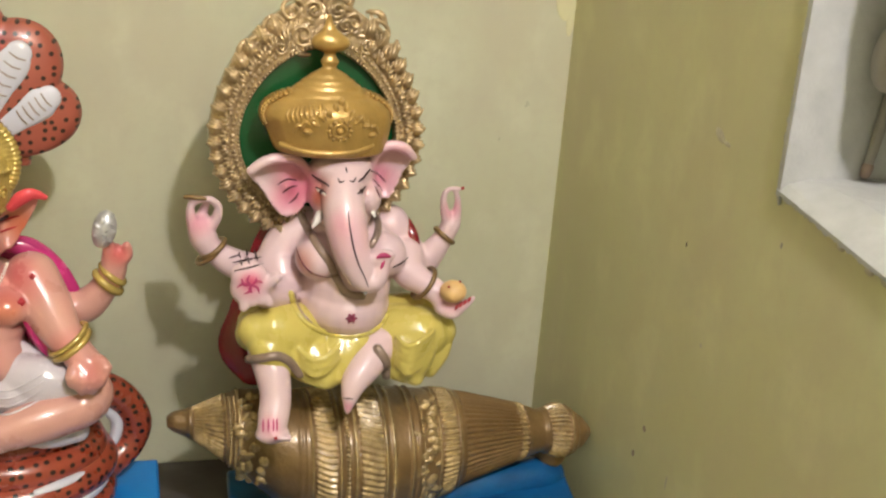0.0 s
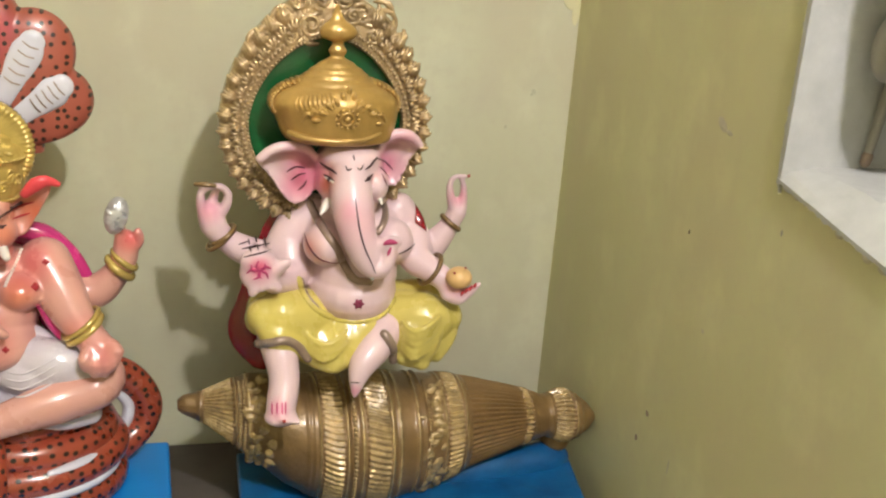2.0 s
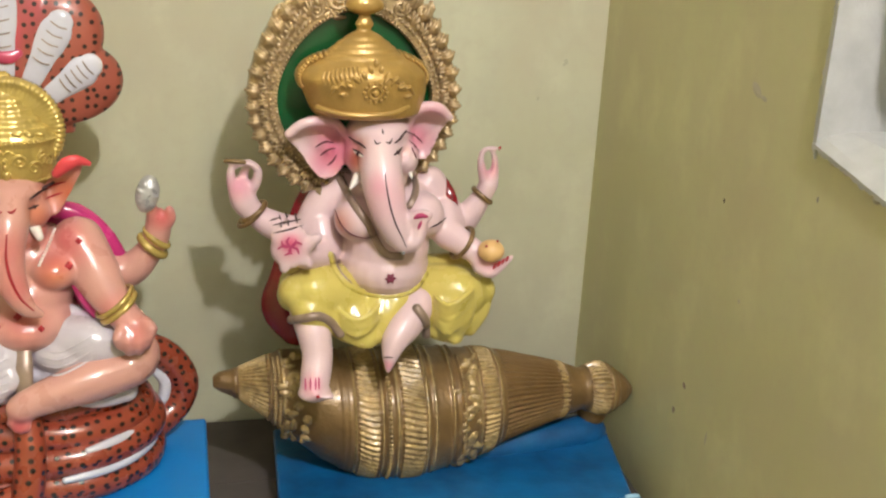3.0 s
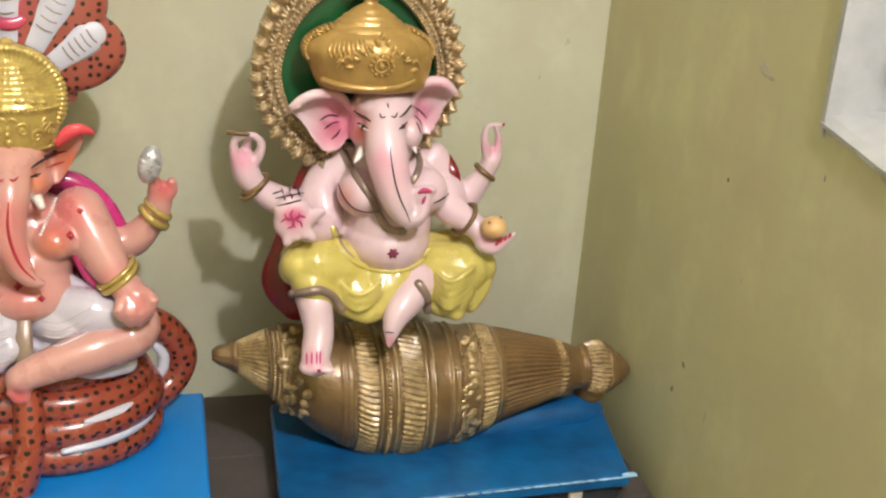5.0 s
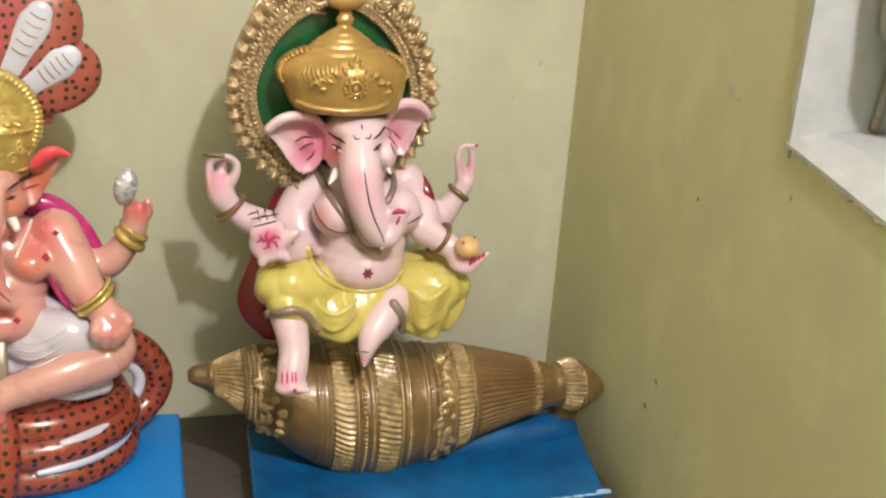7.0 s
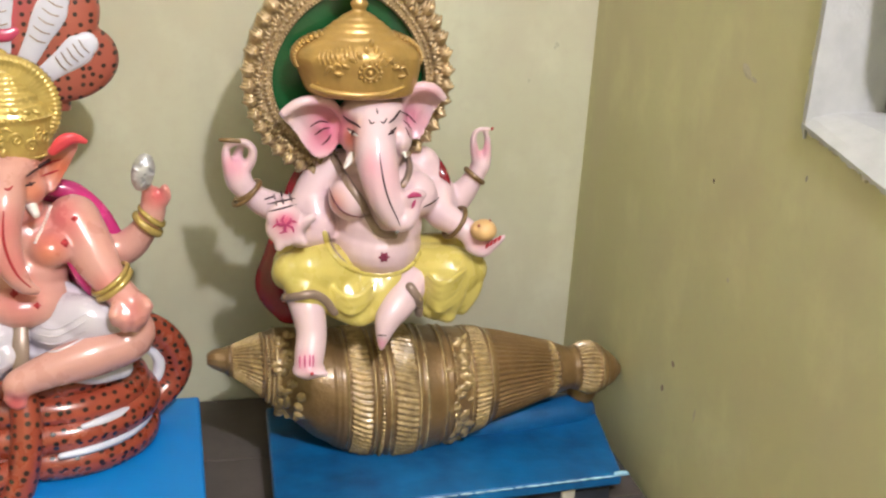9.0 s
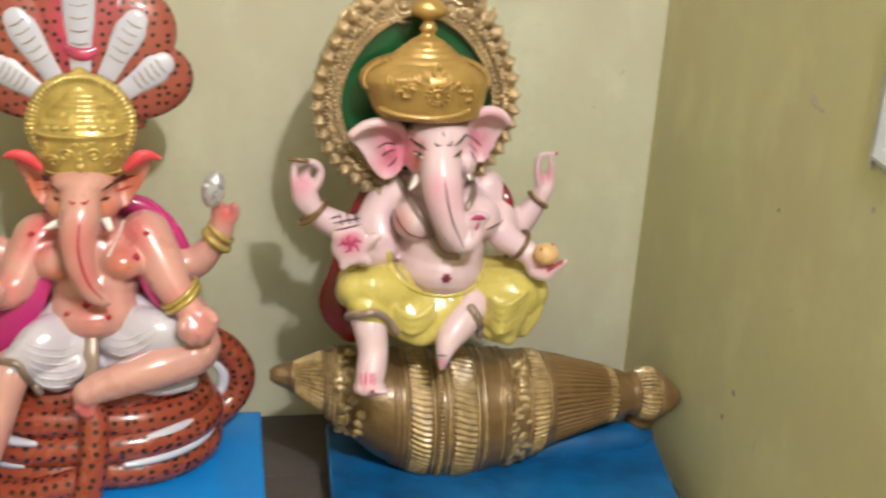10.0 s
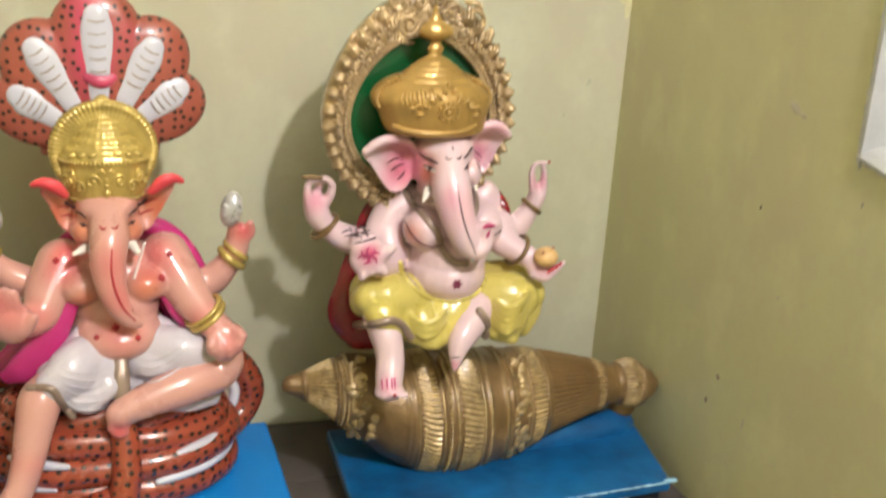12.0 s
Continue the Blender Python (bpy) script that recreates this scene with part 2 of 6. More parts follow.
def tube(bm, pts, seg=20, step=0.006, flat=1.0, closed=False, caps=True, uv=False):
    """A limb along (x, y, z, radius) points; flat squeezes it towards the front."""
    if closed:
        pts = list(pts) + [pts[0]]
    line = spline(pts, step)
    if closed:
        line = line[:-1]
    if caps and not closed:
        a, b = line[0], line[-1]
        da, db = (line[0] - line[1])[:3], (line[-1] - line[-2])[:3]
        da, db = da / np.linalg.norm(da), db / np.linalg.norm(db)
        head = [np.r_[a[:3] + da * a[3] * math.sin(q), a[3] * math.cos(q)] for q in (1.35, 1.0, 0.6, 0.3)]
        tail = [np.r_[b[:3] + db * b[3] * math.sin(q), b[3] * math.cos(q)] for q in (0.3, 0.6, 1.0, 1.35)]
        line = head + line + tail
    n, rings, along, up = len(line), [], 0.0, None
    layer = (bm.loops.layers.uv.get("UVMap") or bm.loops.layers.uv.new("UVMap")) if uv else None
    runs = []
    for i, p in enumerate(line):
        q0, q1 = (line[i - 1], line[(i + 1) % n]) if closed else (line[max(i - 1, 0)], line[min(i + 1, n - 1)])
        d = Vector((q1 - q0)[:3]).normalized()
        if up is None:
            up = Vector((0, -1, 0)) if abs(d.y) < 0.9 else Vector((0, 0, 1))
        up = (up - d * up.dot(d)).normalized()
        side = d.cross(up)
        r = max(p[3], 1e-4)
        rings.append([bm.verts.new(Vector(p[:3]) + (side * math.cos(a) + up * flat * math.sin(a)) * r) for a in (2 * math.pi * k / seg for k in range(seg))])
        if i:
            along += float(np.linalg.norm((p - line[i - 1])[:3]))
        runs.append(along)
    mean = float(np.mean([p[3] for p in line]))
    for i in range(n if closed else n - 1):
        a, b = rings[i], rings[(i + 1) % n]
        for k in range(seg):
            f = bm.faces.new((a[k], a[(k + 1) % seg], b[(k + 1) % seg], b[k]))
            if uv:
                turn = 2 * math.pi * mean
                r1 = runs[i + 1] if i + 1 < n else along + 0.01
                for loop, (s, w) in zip(f.loops, ((runs[i], k), (runs[i], k + 1), (r1, k + 1), (r1, k))):
                    loop[layer].uv = (s, w / seg * turn)
    if not closed:
        for ring, flip in ((rings[0], True), (rings[-1], False)):
            bm.faces.new(ring[::-1] if flip else ring)
    return line


def dish(bm, outline, hub, thick, hollow, rings=6):
    """A thin curved leaf: a smooth closed outline, drawn in towards a hub that lies deeper by hollow."""
    line = spline(list(outline) + [outline[0]], 0.006)[:-1]
    hub, n = np.array(hub, float), len(line)
    grid = []
    for j in range(rings + 1):
        t = j / rings
        grid.append([np.array(p[:3]) * (1 - t) + hub * t + np.array((0, hollow * math.sin(math.pi * t), 0)) for p in line])
    for back in (0, 1):
        vs = [[bm.verts.new(p + np.array((0, thick * back, 0))) for p in row] for row in grid[:-1]]
        mid = bm.verts.new(grid[-1][0] + np.array((0, thick * back, 0)))
        for j in range(rings - 1):
            for i in range(n):
                bm.faces.new((vs[j][i], vs[j][(i + 1) % n], vs[j + 1][(i + 1) % n], vs[j + 1][i]))
        for i in range(n):
            bm.faces.new((vs[-1][i], vs[-1][(i + 1) % n], mid))
        if back == 0:
            front = vs[0]
        else:
            for i in range(n):
                bm.faces.new((front[i], front[(i + 1) % n], vs[0][(i + 1) % n], vs[0][i]))


def turned(bm, axis, profile, deep=1.0, seg=64, relief=None):
    """A body turned about an upright axis: rows of (dx, z, radius); deep squeezes it front to back."""
    rings = []
    for dx, z, r in profile:
        ring = []
        for k in range(seg):
            a = 2 * math.pi * k / seg
            q = r + (relief(z, a, r) if relief else 0)
            ring.append(bm.verts.new((axis[0] + dx + q * math.cos(a), axis[1] + deep * q * math.sin(a), z)))
        rings.append(ring)
    for a, b in zip(rings, rings[1:]):
        for k in range(seg):
            bm.faces.new((a[k], a[(k + 1) % seg], b[(k + 1) % seg], b[k]))
    bm.faces.new(rings[0][::-1])
    bm.faces.new(rings[-1])


def fine(profile, step=0.003):
    return [tuple(p) for p in spline([(q[0], q[1], q[2]) for q in profile], step)]


class Sculpture:
    """One cast figure: clay of one colour is blended into a single skin, then all is joined into one mesh."""

    def __init__(self):
        self.clay, self.hard, self.spots, self.tree = {}, {}, [], None

    def soft(self, mat):
        return self.clay.setdefault(mat, bmesh.new())

    def crisp(self, mat):
        return self.hard.setdefault(mat, bmesh.new())

    def blend(self, voxel, rounds):
        self.blended = []
        for mat, bm in self.clay.items():
            me = bpy.data.meshes.new("clay")
            bm.to_mesh(me)
            bm.free()
            ob = new("clay", me)
            rm = ob.modifiers.new("remesh", "REMESH")
            rm.mode, rm.voxel_size = "VOXEL", voxel
            sm = ob.modifiers.new("smooth", "SMOOTH")
            sm.factor, sm.iterations = 0.5, rounds
            bpy.context.view_layer.update()
            made = bpy.data.meshes.new_from_object(ob.evaluated_get(bpy.context.evaluated_depsgraph_get()))
            bpy.data.objects.remove(ob)
            bpy.data.meshes.remove(me)
            self.blended.append((mat, made))
        vs, fs = [], []
        for mat, me in self.blended:
            base = len(vs)
            vs += [v.co.copy() for v in me.vertices]
            fs += [[base + i for i in p.vertices] for p in me.polygons]
        from mathutils.bvhtree import BVHTree
        self.tree = BVHTree.FromPolygons(vs, fs)

    def lay(self, point, brush):
        """The place on the skin that a brush held at brush meets on its way to point."""
        way = (Vector(point[:3]) - brush).normalized()
        hit = self.tree.ray_cast(brush, way)[0]
        return hit if hit is not None else Vector(point[:3])

    def stroke(self, mat, points, width, brush, step=0.003, taper=True, proud=0.0):
        line = spline([p[:3] for p in points], step)
        n = len(line)
        out = []
        for i, p in enumerate(line):
            q = self.lay(p, brush)
            t = i / max(1, n - 1)
            w = width * ((0.45 + 0.55 * math.sin(math.pi * min(1, max(0, t)))) if taper else 1)
            q = q + (brush - q).normalized() * proud
            out.append((*q, w))
        tube(self.crisp(mat), out, seg=8, step=0.004)

    def finish(self, name, origin, label, category):
        total, mats, index = bmesh.new(), [], []
        total.loops.layers.uv.new("UVMap")
        for mat, me in [*self.blended, *((m, b) for m, b in self.hard.items())]:
            if mat not in mats:
                mats.append(mat)
            if not isinstance(me, bpy.types.Mesh):
                bm, me = me, bpy.data.meshes.new("hard")
                bmesh.ops.recalc_face_normals(bm, faces=bm.faces)
                bm.to_mesh(me)
                bm.free()
            total.from_mesh(me)
            index += [mats.index(mat)] * len(me.polygons)
            bpy.data.meshes.remove(me)
        me = bpy.data.meshes.new(name)
        total.to_mesh(me)
        total.free()
        me.polygons.foreach_set("material_index", index)
        me.polygons.foreach_set("use_smooth", [True] * len(index))
        co = np.empty(3 * len(me.vertices), np.float32)
        me.vertices.foreach_get("co", co)
        co = co.reshape(-1, 3)
        tint = np.ones((len(co), 4), np.float32)
        for at, radius, colour in self.spots:
            d = np.linalg.norm(co - np.array(at), axis=1) / radius
            w = (np.where(d < 1, 1 - d * d, 0) ** 2)[:, None]
            tint[:, :3] *= 1 - w + w * np.array(colour)
        me.attributes.new("paint", "FLOAT_COLOR", "POINT").data.foreach_set("color", tint.ravel())
        me.vertices.foreach_set("co", (co - np.array(origin, np.float32)).ravel())
        me.update()
        for m in mats:
            me.materials.append(m)
        ob = new(name, me)
        ob.location = origin
        return tagged(ob, label, category)


# ---- the room ----
def slab(name, lo, hi, mat, kind="structure", label="", bevel=0.0):
    bm = bmesh.new()
    box(bm, lo, hi, bevel)
    return tagged(part(name, bm, mat), label, "", "", kind)


slab("floor", (-3.2, -4.2, -0.1), (0.35, 0.2, 0), FLOOR)
slab("ceiling", (-3.2, -4.2, 3.1), (0.35, 0.2, 3.2), CEILING)
slab("wall_north", (-3.2, 0, 0), (0.3, 0.2, 3.1), WALL_PALE, label="pale olive painted back wall, faintly stained")
slab("wall_west", (-3.4, -4.2, 0), (-3.2, 0.2, 3.1), WALL)
slab("wall_south", (-3.2, -4.4, 0), (0.3, -4.2, 3.1), WALL)


def yz_block(name, ring, x0, x1, mat, parent=None, label=""):
    bm = bmesh.new()
    a, b = [bm.verts.new((x0, y, z)) for y, z in ring], [bm.verts.new((x1, y, z)) for y, z in ring]
    n = len(ring)
    bm.faces.new(a)
    bm.faces.new(b[::-1])
    for i in range(n):
        bm.faces.new((a[i], b[i], b[(i + 1) % n], a[(i + 1) % n]))
    bmesh.ops.recalc_face_normals(bm, faces=bm.faces)
    return part(name, bm, mat, parent, label)


# East wall with its window opening, from y -0.56 to -1.30.
east = tagged(new("wall_east"), "olive painted side wall with a whitewashed window", "", "", "structure")
yz_block("wall_face", [(0, 0), (0, 3.1), (-0.556, 3.1), (-0.556, 0)], 0, 0.25, WALL, east)
yz_block("wall_face", [(-0.556, 0), (-0.556, 1.312), (-0.65, 1.302), (-0.75, 1.283), (-1.30, 1.280), (-1.30, 0)], 0, 0.25, WALL, east)
yz_block("wall_face", [(-0.556, 1.95), (-0.556, 3.1), (-1.30, 3.1), (-1.30, 1.95)], 0, 0.25, WALL, east)
yz_block("wall_face", [(-1.30, 0), (-1.30, 3.1), (-4.2, 3.1), (-4.2, 0)], 0, 0.25, WALL, east)

random.seed(31)
for y, z, w, h, m in ((-0.3955, 1.2032, 0.0022, 0.0030, INK), (-0.575, 1.2627, 0.0020, 0.0036, GREY_PAINT), (-0.3415, 0.907, 0.0040, 0.0050, BAND), (-0.4315, 1.3386, 0.0130, 0.0065, PLASTER), (-0.4480, 1.3330, 0.0080, 0.0030, PLASTER),
                      (-0.4305, 0.9156, 0.0020, 0.0110, PLASTER), (-0.459, 1.106, 0.0030, 0.0030, PLASTER), (-0.361, 0.951, 0.0050, 0.0040, BAND)):
    bm = bmesh.new()
    ell(bm, (0.0002, y, z), (0.0006, w, h), (random.uniform(0, 40), 0, 0), 12)
    part("paint_mark", bm, m, east, "", True)

north = bpy.data.objects["wall_north"]
for x, z, w, h in ((-0.0573, 1.2822, 0.0028, 0.0040), (-0.0600, 1.2780, 0.0020, 0.0020), (-0.0950, 1.2300, 0.0020, 0.0030)):
    bm = bmesh.new()
    ell(bm, (x, -0.0001, z), (w, 0.0005, h), (0, random.uniform(-40, 40), 0), 14)
    part("smudge", bm, SMUDGE, north, "", True)
bm = bmesh.new()
for c, r in (((-0.0150, 1.425), (0.0150, 0.026)), ((-0.0060, 1.400), (0.0060, 0.022)), ((-0.0180, 1.460), (0.0200, 0.030)), ((-0.0140, 1.510), (0.0180, 0.040))):
    ell(bm, (c[0], -0.0004, c[1]), (r[0], 0.0009, r[1]), (0, random.uniform(-12, 12), 0), 20)
part("paint_overlap", bm, WALL, east, "olive paint brushed past the corner", True)

window = tagged(new("window_1"), "rough whitewashed window reveal with a grey wooden frame", "window", "", "structure")
random.seed(4)
low = [(-1.30 + 0.744 * k / 240, 1.281 if k < 176 else 1.281 + (k - 176) / 64 * 0.030) for k in range(241)]
sill = [z for y, z in low]
low = [(y, z + random.uniform(-0.0018, 0.001) - 0.004 * max(0, noise.noise((y * 60, 0, 2)))) for y, z in low]
bm = bmesh.new()
lofts = []
for x, lift in ((-0.004, 0.004), (0.004, 0.011), (0.030, 0.030), (0.055, 1.0), (0.250, 1.0)):
    lofts.append(([bm.verts.new((x, y, z)) for y, z in low], [bm.verts.new((x, y, min(1.326, h + lift + 0.0012 * noise.noise((y * 30, x * 30, 1))))) for (y, z), h in zip(low, sill)]))
for (a, b), (c, d) in zip(lofts, lofts[1:]):
    for i in range(len(low) - 1):
        bm.faces.new((b[i], b[i + 1], d[i + 1], d[i]))
        bm.faces.new((a[i], c[i], c[i + 1], a[i + 1]))
    for i in (0, -1):
        bm.faces.new((a[i], b[i], d[i], c[i]))
for a, b in (lofts[0], lofts[-1]):
    for i in range(len(low) - 1):
        bm.faces.new((a[i], a[i + 1], b[i + 1], b[i]))
bmesh.ops.recalc_face_normals(bm, faces=bm.faces)
part("window_sill", bm, WHITEWASH, window, "chipped whitewashed sill, worn down towards the room")
edge = [(-0.5555 + random.uniform(0.000, 0.0015) + 0.004 * max(0, noise.noise((k * 0.35, 5, 1))), 1.326 + 0.62 * k / 200) for k in range(201)]
yz_block("jamb", [(-0.562, 1.9495)] + [(-0.562, 1.300), (-0.5575, 1.308)] + edge, -0.0035, 0.246, WHITEWASH, window, "whitewashed jamb")
yz_block("jamb", [(-1.296, 1.327), (-1.296, 1.9495), (-1.2995, 1.9495), (-1.2995, 1.327)], -0.0035, 0.246, WHITEWASH, window)
for k in range(9):
    y, z = -0.575 - 0.022 * k, 1.312 - 0.0035 * k
    bm = bmesh.new()
    ell(bm, (0.001, y + random.uniform(-0.006, 0.006), z - random.uniform(0.001, 0.005)), (0.005, random.uniform(0.003, 0.008), random.uniform(0.003, 0.007)), seg=10)
    part("plaster_crumb", bm, PLASTER, window, smooth=True)
bm = bmesh.new()
box(bm, (0.165, -1.294, 1.328), (0.18, -0.564, 1.948), 0.003)
part("window_board", bm, WHITEWASH, window, "whitewashed board closing the recess")

bundle = tagged(new("hanging_bag"), "dark cloth bag with a grey-brown pouch hanging in the window", "bag")
bundle.location = (0.10, -0.60, 1.56)
bm = bmesh.new()
# The first two lobes hang out of view, added to cast shade on the jamb.
for c, r in (((-0.014, -0.100, 0.10), (0.064, 0.050, 0.19)), ((-0.016, -0.100, -0.03), (0.060, 0.040, 0.085)), ((-0.004, 0.000, -0.045), (0.030, 0.034, 0.052)), ((0.030, -0.04, -0.01), (0.036, 0.06, 0.08))):
    ell(bm, c, r, (8, 4, 20), 28)
for v in bm.verts:
    v.co += Vector((1, 1, 0.4)) * 0.005 * noise.noise(v.co * 38)
part("bag_body", bm, DARK_CLOTH, bundle, "dark greenish-black cloth, with unseen bulk added to shade the jamb", True)
bm = bmesh.new()
ell(bm, (-0.020, 0.012, -0.108), (0.022, 0.026, 0.036), (0, 8, 0), 24)
for v in bm.verts:
    v.co += Vector((1, 1, 0)) * 0.004 * noise.noise(v.co * 50)
part("pouch", bm, GREY_PAINT, bundle, "grey-brown pouch", True)
bm = bmesh.new()
tube(bm, [(0.010, -0.07, 0.17, 0.008), (0.016, -0.05, 0.28, 0.006), (0.018, -0.04, 0.383, 0.006)], 12)
part("strap", bm, DARK_CLOTH, bundle, "", True)

stick = tagged(new("leaning_stick"), "grey weathered stick leaning in the window corner", "stick")
stick.location = (0.088, -0.574, 1.326)
bm = bmesh.new()
tube(bm, [(-0.003, 0.006, 0.006, 0.0045), (0.003, 0.006, 0.05, 0.0058), (0.010, 0.005, 0.10, 0.0066), (0.024, 0.004, 0.20, 0.007)], 14)
part("shaft", bm, GREY_PAINT, stick, "", True)
bm = bmesh.new()
tube(bm, [(-0.0032, 0.006, 0.0075, 0.0055), (-0.002, 0.006, 0.014, 0.0060)], 14)
part("ferrule", bm, BAND, stick, "dark worn tip", True)


# ---- the table and the two painted bases ----
table = tagged(new("table"), "low grey-brown board table along the back wall", "table")
for k, (a, b) in enumerate(((-0.004, -0.172), (-0.174, -0.345), (-0.347, -0.52))):
    bm = bmesh.new()
    box(bm, (-1.95, b, 0.722), (-0.006, a, 0.75), 0.002)
    part("plank", bm, TABLE, table)
for x in (-1.90, -0.07):
    for y in (-0.05, -0.48):
        bm = bmesh.new()
        box(bm, (x - 0.03, y - 0.03, 0), (x + 0.03, y + 0.03, 0.721), 0.004)
        part("leg", bm, TABLE, table)
bm = bmesh.new()
box(bm, (-1.92, -0.50, 0.64), (-0.05, -0.47, 0.7215), 0.003)
part("apron", bm, TABLE, table)


def painted_base(ring, z0, z1, mat, side, label, feet):
    cx, cy = sum(p[0] for p in ring) / len(ring), sum(p[1] for p in ring) / len(ring)
    base = tagged(new("statue_base"), label, "base", "painted statue bases")
    base.location = (cx, cy, 0.75)
    inv = Vector((-cx, -cy, -0.75))

    def put(name, bm, m, text=""):
        bmesh.ops.translate(bm, verts=bm.verts, vec=inv)
        part(name, bm, m, base, text)

    bm = bmesh.new()
    prism(bm, ring, z1 - 0.018, z1, 0.004)
    put("top_board", bm, mat)
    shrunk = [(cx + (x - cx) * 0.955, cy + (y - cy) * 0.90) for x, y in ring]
    # inset core; on the right base its dark colour paints the shadowed gap
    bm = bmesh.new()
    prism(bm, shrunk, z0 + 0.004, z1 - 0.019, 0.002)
    put("core", bm, side, "inset block under the board, near-black where it stands for shade")
    for x, y in feet:
        bm = bmesh.new()
        prism(bm, [(x - 0.009, y - 0.008), (x + 0.009, y - 0.008), (x + 0.009, y + 0.008), (x - 0.009, y + 0.008)], z0, z1 - 0.0185, 0.002)
        put("foot", bm, PLASTER, "pale plaster foot")
    return base


RIGHT_TOP, LEFT_TOP = 0.80, 0.83
right_base = painted_base([(-0.484, -0.125), (-0.499, -0.385), (-0.052, -0.366), (-0.016, -0.150)], 0.75, RIGHT_TOP, BLUE, GAP_SHADE,
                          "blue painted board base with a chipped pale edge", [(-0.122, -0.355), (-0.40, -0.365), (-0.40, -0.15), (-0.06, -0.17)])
left_base = painted_base([(-0.985, -0.13), (-0.970, -0.42), (-0.579, -0.42), (-0.574, -0.135)], 0.75, LEFT_TOP, BLUE_LIGHT, BLUE_LIGHT,
                         "bright sky-blue painted block base under the snake statue", [(-0.93, -0.38), (-0.62, -0.38)])
# pale worn edge of the darker base
random.seed(7)
for k in range(26):
    t = k / 25
    x, y = -0.490 + 0.436 * t, -0.3855 + 0.0193 * t
    bm = bmesh.new()
    ell(bm, (x, y, RIGHT_TOP - 0.0025), (random.uniform(0.006, 0.014), 0.0016, random.uniform(0.0008, 0.0022)), seg=8)
    bmesh.ops.translate(bm, verts=bm.verts, vec=-right_base.location)
    part("worn_edge", bm, BLUE_CHIP, right_base, "", True)
for dx in (0, 0.006):
    bm = bmesh.new()
    ell(bm, (-0.056 + dx, -0.364, RIGHT_TOP - 0.001), (0.008, 0.004, 0.003), seg=10)
    bmesh.ops.translate(bm, verts=bm.verts, vec=-right_base.location)
    part("worn_edge", bm, BLUE_CHIP, right_base, "", True)


# ---- the statue on the mace ----
BRUSH = Vector((-0.62, -1.45, 1.56))


